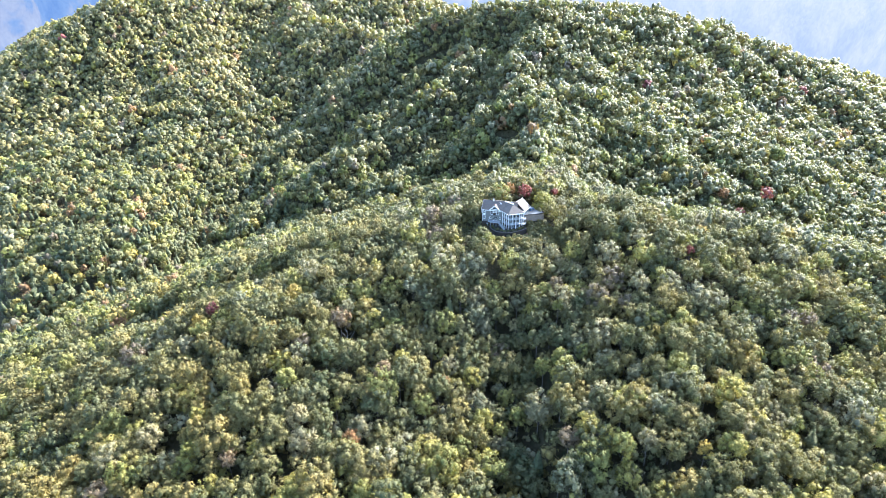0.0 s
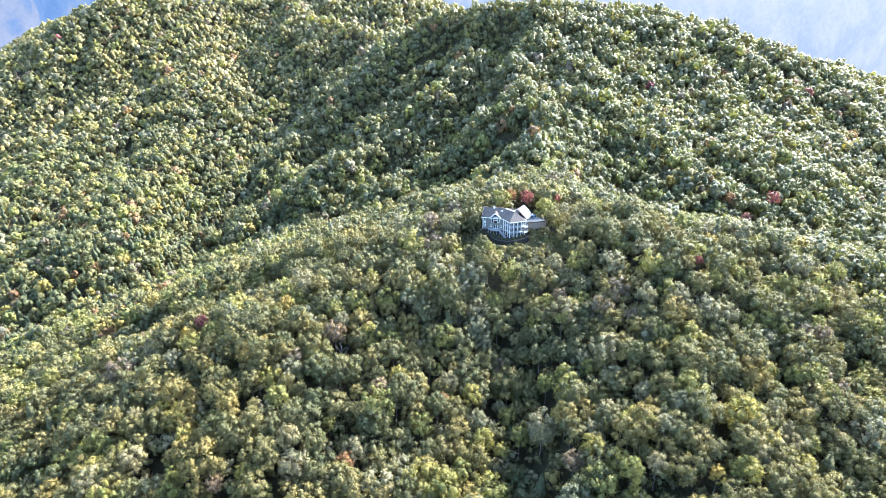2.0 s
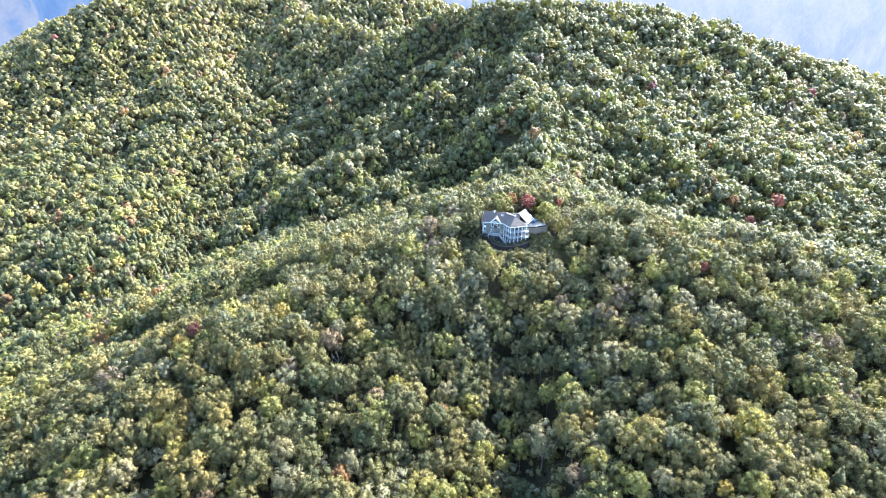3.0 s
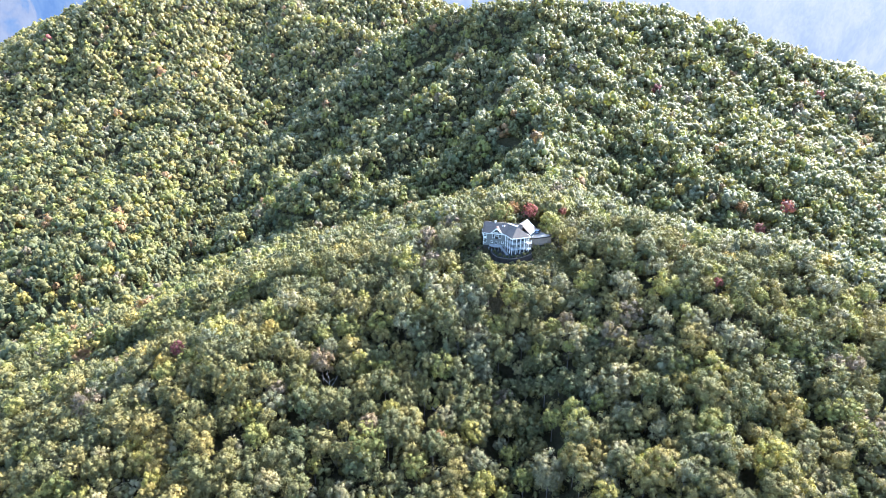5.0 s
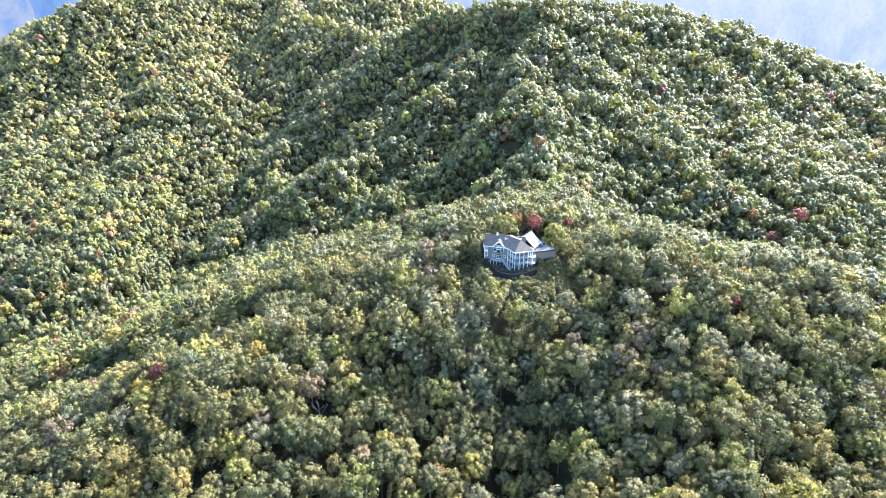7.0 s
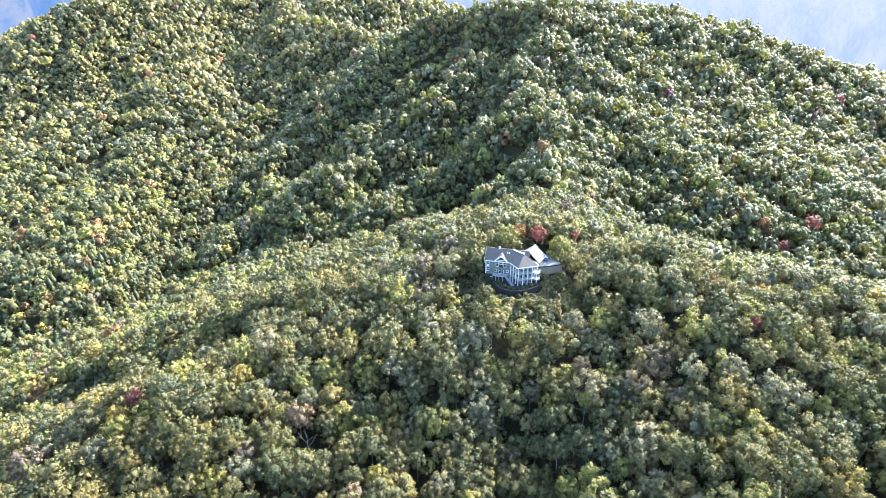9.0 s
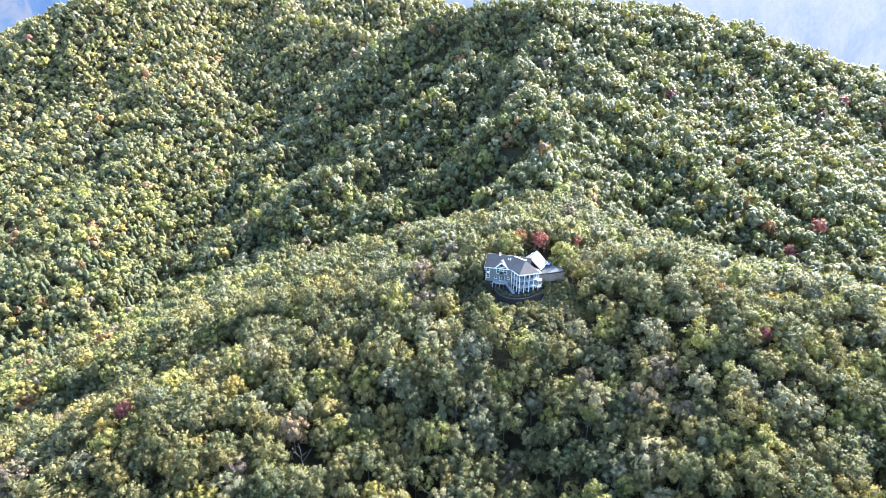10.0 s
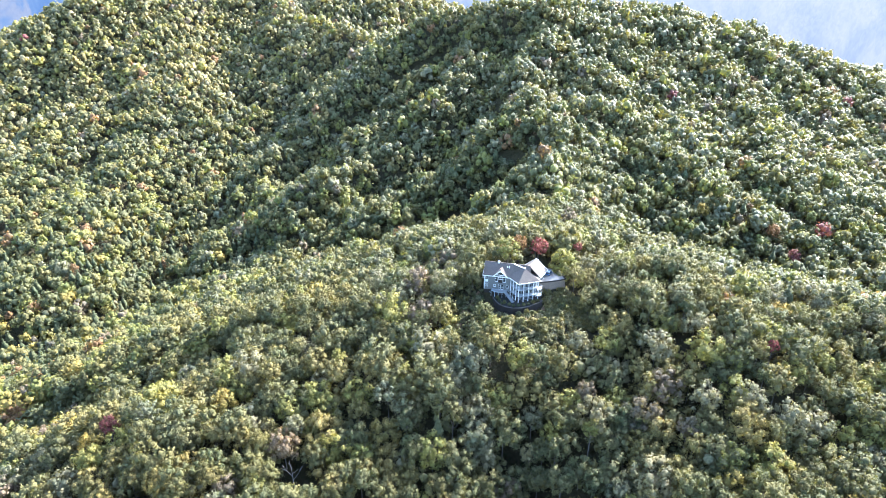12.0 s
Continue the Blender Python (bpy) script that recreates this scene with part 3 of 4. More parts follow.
def build_wing():
    centre = (A + B + C + D) / 4
    inner = [centre + (p - centre) * f for p, f in ((C, 0.72), (A, 0.60), (B, 0.62), (D, 0.90))]
    body = part("wing_wall", prism(bmesh.new(), [tuple(p) for p in inner], PATIO, EAVE + 0.2), SIDING, house, "grey siding behind the porches")
    out_front = Vector((B.y - A.y, -(B.x - A.x), 0)).normalized()
    out_left = Vector((A.y - C.y, -(A.x - C.x), 0)).normalized()
    for a, b, n, out in ((inner[1], inner[2], 3, out_front), (inner[0], inner[1], 2, out_left)):
        for z in (UPPER + 1.25, LOWER + 1.2, PATIO + 1.05):
            for i in range(n):
                p = a.lerp(b, (i + 0.5) / n)
                # porch shade is put into the frame colour here, darker than the white frames
                window(house, lift(p, z), b - a, out, (b - a).length / n * 0.62, 1.95, 1, 2, paint=SASH)
    for name, z in (("upper_deck", UPPER), ("lower_deck", LOWER)):
        deck = part(name, prism(bmesh.new(), [tuple(p) for p in (C, A, B, D)], z - 0.32, z), DECK, house, "grey porch deck with pale edge")
        for a, b in ((C, A), (A, B), (B, D)):
            d = (b - a).normalized()
            o = Vector((d.y, -d.x, 0)) * 0.04
            part("rim_board", beam(bmesh.new(), lift(a + o, z - 0.15), lift(b + o, z - 0.15), 0.08, 0.34), SASH, deck, "grey rim board")
        posts = [C.lerp(A, k / 4) for k in range(4)] + [A.lerp(B, k / 4) for k in range(5)] + [B.lerp(D, 0.4)]
        for p, q in zip(posts[:-1], posts[1:]):
            railing(deck, p, q, z)
    ins = centre
    posts = [C.lerp(A, k / 4) for k in range(1, 4)] + [A.lerp(B, k / 4) for k in range(5)] + [B.lerp(D, 0.4)]
    for p in posts:
        p = p + (ins - p).normalized() * 0.12
        s = 0.125
        col = part("column", prism(bmesh.new(), [(p.x - s, p.y - s), (p.x + s, p.y - s), (p.x + s, p.y + s), (p.x - s, p.y + s)], PATIO, EAVE - 0.1), TRIM, house, "tall white square porch column")
        for z in (PATIO, UPPER, LOWER, EAVE - 0.45):
            t = s + 0.05
            bm = prism(bmesh.new(), [(p.x - t, p.y - t), (p.x + t, p.y - t), (p.x + t, p.y + t), (p.x - t, p.y + t)], z, z + 0.22)
            part("collar", bm, TRIM, col)
    part("header_beam", beam(beam(bmesh.new(), lift(C, EAVE - 0.25), lift(A, EAVE - 0.25), 0.3, 0.45), lift(A, EAVE - 0.25), lift(B, EAVE - 0.25), 0.3, 0.45), TRIM, house, "white porch beam")
    e = [p + (p - centre).normalized() * 0.6 for p in (C, A, B, D)]
    c, a, b, d = [lift(p, EAVE + 0.02) for p in e]
    h1, h2 = (6.5, 23.0, RIDGE), (2.6, 27.1, RIDGE + 0.02)
    bm = bmesh.new()
    sheet(bm, [a, b, h1], 0.2)
    sheet(bm, [c, a, h1, h2], 0.2)
    sheet(bm, [b, d, h2, h1], 0.2)
    roof = part("wing_roof", bm, SHINGLE, house, "dark grey hipped porch roof")
    part("ridge_cap", beam(bmesh.new(), (h1[0], h1[1], RIDGE + 0.04), (h2[0], h2[1], RIDGE + 0.06), 0.4, 0.12), TRIM, roof, "pale ridge cap")
    bm = bmesh.new()
    beam(bm, (a[0], a[1], a[2] - 0.13), (b[0], b[1], b[2] - 0.13), 0.1, 0.3)
    beam(bm, (c[0], c[1], c[2] - 0.13), (a[0], a[1], a[2] - 0.13), 0.1, 0.3)
    beam(bm, (b[0], b[1], b[2] - 0.13), (d[0], d[1], d[2] - 0.13), 0.1, 0.3)
    part("fascia", bm, TRIM, roof, "white fascia board")
    part("roof_vent", prism(bmesh.new(), [(6.3, 22.8), (6.8, 22.8), (6.8, 23.3), (6.3, 23.3)], RIDGE - 0.2, RIDGE + 0.5), TRIM, roof, "small white roof vent")
    for z in (UPPER, LOWER):       # rounded balconies at the sunny corner
        cx, cy, r = B.x - 0.3, B.y - 0.1, 1.55
        arc = [(cx + r * math.cos(t), cy + r * math.sin(t)) for t in np.linspace(-1.9, 0.9, 11)]
        bal = part("round_balcony", prism(bmesh.new(), arc + [(B.x - 1.2, B.y + 1.0)], z - 0.28, z + 0.012), DECK, house, "rounded pale balcony at the porch corner")
        for p, q in zip(arc[:-1], arc[1:]):
            railing(bal, p, q, z)


build_wing()


def build_front_deck():
    """The curved main-floor deck along the facade, on posts, with stairs to the patio."""
    arc = [at(3.2 + 6.0 * k / 8, -1.6 - 0.9 * math.sin(math.pi * k / 8)) for k in range(9)]
    deck = part("front_deck", prism(bmesh.new(), [at(3.2, -0.06)] + arc + [at(9.4, -0.06)], LOWER - 0.3, LOWER), DECK, house, "curved grey deck along the facade")
    for p, q in zip(arc[:-1], arc[1:]):
        railing(deck, p, q, LOWER)
    bm = bmesh.new()
    for p, q in zip(arc[:-1], arc[1:]):
        beam(bm, lift(p, LOWER - 0.15), lift(q, LOWER - 0.15), 0.1, 0.32)
    part("rim_board", bm, SASH, deck, "grey rim board")
    for p in arc[::2]:
        part("deck_post", beam(bmesh.new(), lift(p, PATIO), lift(p, LOWER - 0.3), 0.2, 0.2), SASH, deck, "grey deck post")
    top, foot = Vector(at(9.0, -1.9, LOWER)), Vector((1.9, 17.6, PATIO))
    n = 13
    stair = part("stair_stringer", beam(bmesh.new(), top - Vector((0, 0, 0.3)), foot - Vector((0, 0, 0.1)), 1.3, 0.25), DECK, house, "grey deck stair")
    for i in range(n):
        p = top.lerp(foot, (i + 0.5) / n)
        d = (foot - top)
        d.z = 0
        d.normalize()
        part("step", beam(bmesh.new(), p - d * 0.16, p + d * 0.16, 1.4, 0.06), DECK, stair)
    bm = bmesh.new()
    side = Vector((d.y, -d.x, 0)) * 0.7
    for s in (-1, 1):
        beam(bm, top + side * s + Vector((0, 0, 0.95)), foot + side * s + Vector((0, 0, 0.95)), 0.09, 0.09)
        for i in range(0, n, 2):
            p = top.lerp(foot, (i + 0.5) / n) + side * s
            beam(bm, p, p + Vector((0, 0, 0.95)), 0.06, 0.06)
    part("stair_rail", bm, SASH, stair, "grey stair rail")


build_front_deck()


def build_garage():
    e, p = Vector((0.50, 0.866, 0)), Vector((0.866, -0.50, 0))
    g1, g2, hw = Vector((8.4, 25.2, 0)), Vector((12.3, 32.0, 0)), 4.4
    foot = [g1 + p * hw, g2 + p * hw - e * 0.4, g2 - p * hw - e * 0.4, g1 - p * hw]
    wall = part("garage_wall", prism(bmesh.new(), [tuple(q) for q in foot], -3.2, EAVE + 0.1), SIDING, house, "pale grey garage wing wall")
    bm = bmesh.new()
    sheet(bm, [lift(g1 + p * (hw + 0.55), EAVE - 0.1), lift(g2 + p * (hw + 0.55), EAVE - 0.1), lift(g2, RIDGE + 0.25), lift(g1, RIDGE + 0.25)], 0.22)
    sheet(bm, [lift(g1, RIDGE + 0.25), lift(g2, RIDGE + 0.25), lift(g2 - p * (hw + 0.55), EAVE - 0.1), lift(g1 - p * (hw + 0.55), EAVE - 0.1)], 0.22)
    roof = part("garage_roof", bm, SHINGLE, house, "shingle garage roof bright in the sun")
    for s in (1, -1):
        part("rake_board", beam(bmesh.new(), lift(g2 + e * 0.04 + p * s * (hw + 0.55), EAVE - 0.2), lift(g2 + e * 0.04, RIDGE + 0.14), 0.08, 0.32), TRIM, roof, "white rake board")
    part("fascia", beam(bmesh.new(), lift(g1 + p * (hw + 0.6), EAVE - 0.24), lift(g2 + p * (hw + 0.6), EAVE - 0.24), 0.08, 0.3), TRIM, roof, "white fascia board")
    bm = bmesh.new()
    a, b = [bm.verts.new(lift(q, EAVE + 0.1)) for q in (foot[1], foot[2])]
    t = bm.verts.new(lift(g2 - e * 0.4, RIDGE))
    a2, b2, t2 = [bm.verts.new(v.co - e * 0.25) for v in (a, b, t)]
    for f in ((a, b, t), (b2, a2, t2), (a, a2, b2, b), (b, b2, t2, t), (t, t2, a2, a)):
        bm.faces.new(f)
    part("gable", bm, SIDING, house)
    for k in (1.4, 4.0):
        q = g1 + p * (hw + 0.01) + e * (k + 0.6)
        window(house, lift(q, -1.35), e, p, 1.5, 1.5, 1, 2, arched=True)


build_garage()

# ---- walls, court and patio round the house ----
PATIO_EDGE = [at(3.0, 0.3), (-5.6, 21.2), (-4.9, 18.2), (-3.6, 15.6), (-1.6, 13.9), (1.2, 12.9), (4.4, 13.0), (7.6, 14.2), (10.6, 16.2), (13.6, 18.8), (13.2, 24.6), (8.0, 26.5)]
tagged(part("retaining_wall", prism(bmesh.new(), PATIO_EDGE, -13.0, PATIO - 0.16), STONE, None), "dark block retaining wall below the patio", "retaining wall", kind="structure")
tagged(part("patio", prism(bmesh.new(), PATIO_EDGE, PATIO - 0.156, PATIO - 0.02), PAVING, None), "dark stone patio under the porches", "patio", kind="structure")
_bm = bmesh.new()
for _p, _q in zip(PATIO_EDGE[1:9], PATIO_EDGE[2:10]):
    beam(_bm, lift(_p, PATIO + 0.14), lift(_q, PATIO + 0.14), 0.24, 0.34)
tagged(part("patio_parapet", _bm, CAPSTONE, None), "low pale stone parapet round the patio", "parapet", kind="structure")
COURT = [(12.6, 23.9), (17.0, 24.6), (21.4, 25.9), (23.6, 27.0), (22.8, 31.0), (20.0, 36.0), (16.0, 38.5), (12.0, 36.5), (9.0, 31.0)]
tagged(part("court_wall", prism(bmesh.new(), COURT, -11.0, -2.68), BLOCK, None), "tall brown block retaining wall below the court", "retaining wall", kind="structure")
tagged(part("court", prism(bmesh.new(), COURT, -2.676, -2.55), CONCRETE, None), "pale concrete parking court beside the garage", "driveway", kind="structure")
_bm = bmesh.new()
for _p, _q in zip(COURT[0:4], COURT[1:5]):
    beam(_bm, lift(_p, -2.35), lift(_q, -2.35), 0.35, 0.42)
tagged(part("court_parapet", _bm, STONE, None), "low stone parapet along the court", "parapet", kind="structure")


def draped(name, line, widths, label, lift_by=0.12):
    """An uneven strip of bare earth lying on the slope."""
    r = random.Random(5)
    verts, cols = [], 7
    pts = []
    for (p, q) in zip(line[:-1], line[1:]):
        for k in range(6):
            pts.append(Vector(p).lerp(Vector(q), k / 6))
    pts.append(Vector(line[-1]))
    for i, p in enumerate(pts):
        d = (pts[min(i + 1, len(pts) - 1)] - pts[max(i - 1, 0)]).normalized()
        s = Vector((-d.y, d.x))
        w = np.interp(i / (len(pts) - 1), np.linspace(0, 1, len(widths)), widths) * r.uniform(0.8, 1.2)
        for c in range(cols):
            q = p + s * w * (c / (cols - 1) - 0.5)
            edge = -0.25 if c in (0, cols - 1) else 0
            verts.append((q.x, q.y, float(land(q.x, q.y)) + lift_by + edge))
    tagged(new(name, tri_mesh(name, verts, grid_tris(cols, len(pts)), [DIRT], smoothed=True)), label, "dirt track", kind="structure")


draped("track", [(-11, 25.5), (-13.9, 20.2), (-17.0, 16.6), (-18.6, 10.9), (-21, 5), (-23, -2)], [1.4, 2.4, 3.4, 3.6, 3.0, 1.6], "bare reddish dirt track beside the house")
draped("bank", [(19.5, 23.2), (15.8, 19.4), (13.4, 15.4), (11.2, 11.0), (9.0, 7.5)], [1.0, 2.2, 3.0, 2.4, 1.0], "bare brown earth on the bank below the wall")


def build_car():
    car = tagged(new("car"), "blue car parked on the pale concrete court", "car")
    car.matrix_world = pose(17.6, 31.5, -2.55, 0, 0, 62)
    bm = bmesh.new()
    prof = [(-2.2, 0.45), (2.2, 0.40), (2.25, 0.75), (1.3, 0.95), (-2.1, 0.98), (-2.25, 0.75)]
    a = [bm.verts.new((x, -0.88, z)) for x, z in prof]
    b = [bm.verts.new((x, 0.88, z)) for x, z in prof]
    bm.faces.new(a)
    bm.faces.new(b[::-1])
    for i in range(6):
        bm.faces.new((a[i], a[(i + 1) % 6], b[(i + 1) % 6], b[i]))
    bmesh.ops.bevel(bm, geom=bm.edges[:], offset=0.08, segments=2, affect='EDGES')
    part("body", bm, PAINT, car, smoothed=False)
    bm = bmesh.new()
    lo = [bm.verts.new((x, y, 0.95)) for x, y in ((1.05, -0.8), (1.05, 0.8), (-1.9, 0.8), (-1.9, -0.8))]
    hi = [bm.verts.new((x, y, 1.42)) for x, y in ((0.25, -0.62), (0.25, 0.62), (-1.35, 0.62), (-1.35, -0.62))]
    for i in range(4):
        bm.faces.new((lo[i], lo[(i + 1) % 4], hi[(i + 1) % 4], hi[i]))
    bm.faces.new(lo[::-1])
    bm.faces.new(hi)
    part("cabin", bm, GLASS, car, "dark glazed cabin")
    part("roof", prism(bmesh.new(), [(0.3, -0.66), (0.3, 0.66), (-1.4, 0.66), (-1.4, -0.66)], 1.415, 1.47), PAINT, car)
    for x in (-1.4, 1.35):
        for y in (-0.82, 0.82):
            bm = bmesh.new()
            bmesh.ops.create_cone(bm, segments=16, radius1=0.33, radius2=0.33, depth=0.22, cap_ends=True, matrix=Matrix.Translation((x, y, 0.33)) @ Matrix.Rotation(math.pi / 2, 4, 'X'))
            part("wheel", bm, RUBBER, car)


build_car()

# ---- woods ----
rng = np.random.default_rng(7)
OCTA_V = np.array([(1, 0, 0), (-1, 0, 0), (0, 1, 0), (0, -1, 0), (0, 0, 1), (0, 0, -1)], float)
OCTA_T = np.array([(0, 2, 4), (2, 1, 4), (1, 3, 4), (3, 0, 4), (2, 0, 5), (1, 2, 5), (3, 1, 5), (0, 3, 5)])


def unit(v):
    return v / np.maximum(np.linalg.norm(v, axis=-1, keepdims=True), 1e-9)


def blades(points, out, size, spread):
    """One small triangle of foliage at each point, facing roughly outwards."""
    n = unit(out + spread * rng.normal(size=out.shape))
    a = unit(np.cross(n, rng.normal(size=n.shape)))
    b = np.cross(n, a)
    s = size * rng.uniform(0.65, 1.35, (len(points), 1))
    k = rng.uniform(0.75, 1.25, (len(points), 2))
    v = np.stack([points - 0.5 * s * a - 0.33 * s * b * k[:, :1], points + 0.5 * s * a * k[:, 1:] - 0.33 * s * b, points + 0.60 * s * b], 1)
    soft = unit(0.85 * out + 0.45 * n)
    return v.reshape(-1, 3), np.arange(3 * len(points)).reshape(-1, 3), np.repeat(soft, 3, 0)


def ball_mesh():
    """Directions and triangles of a coarse round mesh."""
    bm = bmesh.new()
    bmesh.ops.create_icosphere(bm, subdivisions=1, radius=1.0)
    v = np.array([x.co[:] for x in bm.verts])
    t = np.array([[x.index for x in f.verts] for f in bm.faces])
    bm.free()
    return v, t


BALL_V, BALL_T = ball_mesh()


def billow(o, buds, wide, rise):
    """Swells a sphere of directions o into knobs round the directions buds: radius factor and soft normal."""
    k = np.argmax(o @ buds.T, 1)
    off = o - buds[k]
    f = np.clip(np.linalg.norm(off, axis=1) / wide, 0, 1)
    return 1 - rise + rise * np.sqrt(np.maximum(1 - 0.92 * f * f, 0)), unit(o + 0.95 * off / wide)


def broad_crown(r, h, lobes, count, size, spread=0.75, knobs=5, foot=-0.7, dome=0.45):
    """A crown about the origin: leafy clumps set unevenly over a rounded core, each clad in leaf sprays. r: half width, h: half height."""
    i = np.arange(lobes)
    z = 1 - (i + 0.5) / lobes * (1.0 - foot * 0.9)
    a = i * 2.39996 + rng.uniform(0, 6.3) + rng.normal(0, 0.25, lobes)
    way = unit(np.stack([np.sqrt(1 - z * z) * np.cos(a), np.sqrt(1 - z * z) * np.sin(a), z], 1) + rng.normal(0, 0.16, (lobes, 3)))
    ball = min(0.66, (1.22 if lobes > 11 else 1.42) / math.sqrt(lobes)) * rng.uniform(0.66, 1.30, lobes)
    lean = unit(rng.normal(size=(3, 3)))
    shape = 0.84 + 0.17 * np.maximum(way @ lean.T, 0).max(1) + rng.normal(0, 0.05, lobes)
    centre = way * ((1 - 0.75 * ball) * shape)[:, None]
    if lobes > 3:
        centre, ball = np.concatenate([centre, [[0, 0, -0.06]]]), np.append(ball, 0.60)
        lobes += 1
    scale = np.array([r, r, h])
    buds = [unit(rng.normal(size=(knobs, 3)) + np.array([0, 0, 0.35]) + 0.5 * c) for c in centre]
    wide, rise = 1.9 / math.sqrt(knobs), 0.34

    def covered(p, j):
        inside = np.zeros(len(p), bool)
        for i in range(lobes):
            if i != j:
                inside |= np.linalg.norm(p - centre[i], axis=1) < ball[i] * 0.80
        return inside | (p[:, 2] < foot)
    vs, ts, ns, base = [], [], [], 0
    dirs, tris = BALL_V, BALL_T
    for j in range(lobes):
        f, nr = billow(dirs, buds[j], wide, rise)
        p = centre[j] + dirs * (f * ball[j] * rng.uniform(*((0.55, 0.80) if count > 120 else (0.66, 0.92)), len(dirs)))[:, None]
        hid = covered(p, j)
        keep = tris[hid[tris].sum(1) < 2]
        vs.append(p * scale)
        ts.append(keep + base)
        ns.append(unit(nr + dome * unit(p + np.array([0, 0, 0.3])) + rng.normal(0, 0.2, nr.shape)))
        base += len(p)
    share = ball ** 2 / (ball ** 2).sum()
    pts, way = [], []
    for j in range(lobes):
        o = unit(rng.normal(size=(int(count * share[j] * 2.6) + 6, 3)) + np.array([0, 0, 0.25]))
        f, nr = billow(o, buds[j], wide, rise)
        p = centre[j] + o * (f * ball[j] * rng.uniform(0.86, 1.16, len(o)))[:, None]
        ok = ~covered(p, j)
        n = max(1, int(round(count * share[j])))
        pts.append((p[ok] * scale)[:n])
        way.append(unit(nr + dome * unit(p + np.array([0, 0, 0.3])))[ok][:n])
    v, t, nr = blades(np.concatenate(pts), np.concatenate(way), size, spread)
    vs, ts, ns = vs + [v], ts + [t + base], ns + [nr]
    v, t, nr = np.concatenate(vs), np.concatenate(ts), np.concatenate(ns)
    used = np.unique(t)                      # drop corners that no face uses
    new_at = np.zeros(len(v), int)
    new_at[used] = np.arange(len(used))
    return v[used], new_at[t], nr[used]


def pine_crown(r, h, tiers, count, size):
    """A pointed crown of drooping tiers about the origin."""
    k = rng.integers(0, tiers, count)
    f = (k + 0.5) / tiers
    ang = rng.uniform(0, 2 * math.pi, count)
    arm = np.round(ang / 0.9 + k * 0.37) * 0.9 - k * 0.33 + rng.normal(0, 0.16, count)
    reach = r * (1 - f) ** 0.8 * rng.uniform(0.25, 1.0, count)
    pts = np.stack([reach * np.cos(arm), reach * np.sin(arm), -h + 2 * h * f - 0.18 * reach + rng.normal(0, 0.12, count)], 1)
    o = unit(np.stack([np.cos(arm) * 0.6, np.sin(arm) * 0.6, np.ones(count)], 1))
    v, t, nr = blades(pts, o, size, 0.5)
    core = OCTA_V * np.array([r * 0.72, r * 0.72, h * 0.95]) + np.array([0, 0, -0.12 * h])
    return np.concatenate([v, core]), np.concatenate([t, OCTA_T + len(v)]), np.concatenate([nr, OCTA_V])


def trunk_arrays(h, r, limbs=0, sides=5):
    """A tapered, slightly bent trunk with a few rising limbs."""
    vs, ts = [], []

    def tube(path, radii):
        base = sum(len(a) for a in vs)
        for p, rr in zip(path, radii):
            a = np.arange(sides) * 2 * math.pi / sides
            vs.append(np.stack([p[0] + rr * np.cos(a), p[1] + rr * np.sin(a), np.full(sides, p[2])], 1))
        for k in range(len(path) - 1):
            for i in range(sides):
                a, b = base + k * sides + i, base + k * sides + (i + 1) % sides
                ts.extend([(a, b, b + sides), (a, b + sides, a + sides)])
    bend = rng.normal(0, 0.25, 2)
    spine = [np.array([bend[0] * f * f, bend[1] * f * f, h * f - 0.8]) for f in (0, 0.08, 0.4, 0.75, 1.0)]
    tube(spine, [r * 1.5, r, r * 0.8, r * 0.5, r * 0.2])
    for i in range(limbs):
        f = rng.uniform(0.45, 0.8)
        a = i * 2.4 + rng.uniform(0, 1)
        p0 = np.array([bend[0] * f * f, bend[1] * f * f, h * f - 0.8])
        tip = p0 + np.array([math.cos(a), math.sin(a), 0.9]) * rng.uniform(1.8, 3.0)
        tube([p0, (p0 + tip) / 2 + np.array([0, 0, -0.2]), tip], [r * 0.4, r * 0.28, r * 0.1])
    return np.concatenate(vs), np.array(ts)


def pick_species(x, y):
    """The mix of trees: pines and autumn colour gather in the damp valley to the west, little of it on the ridges."""
    p = np.array([0.46, 0.23, 0.15, 0.12, 0.004, 0.008, 0.0009, 0.009, 0.012])
    drift = noise.noise(Vector((x * 0.012, y * 0.012, 3.1)))
    p[POPLAR] *= 1 + 1.2 * max(drift, 0)
    p[RUST] *= 1 + 2.5 * max(-drift, 0)
    if x < -170 and y < 420:
        p += np.array([-0.05, 0.02, -0.10, 0.05, 0.008, 0.014, 0.0, 0.0, 0.06])
        if 110 < y < 330:
            p[PINE] += 0.22
        if 60 < y < 150:
            p[RUST], p[GOLD], p[TAN] = 0.10, 0.07, 0.05
    if -60 < x < 60 and 20 < y < 150:
        p += np.array([-0.05, 0.05, 0.08, 0.04, 0.001, 0.003, 0.001, 0.0, 0.0])
    if y < 20:
        p[RUST], p[RED] = 0.003, 0.0005
    if x < -60 and y < 60:
        p += np.array([-0.06, 0.12, -0.07, 0.01, 0.003, 0.0, 0.0, 0.006, 0.0])
    if -60 < x < 70 and -60 < y < 75:
        p[GOLD] = p[RUST] = p[RED] = 0.0
    p = np.maximum(p, 0)
    return int(rng.choice(9, p=p / p.sum()))


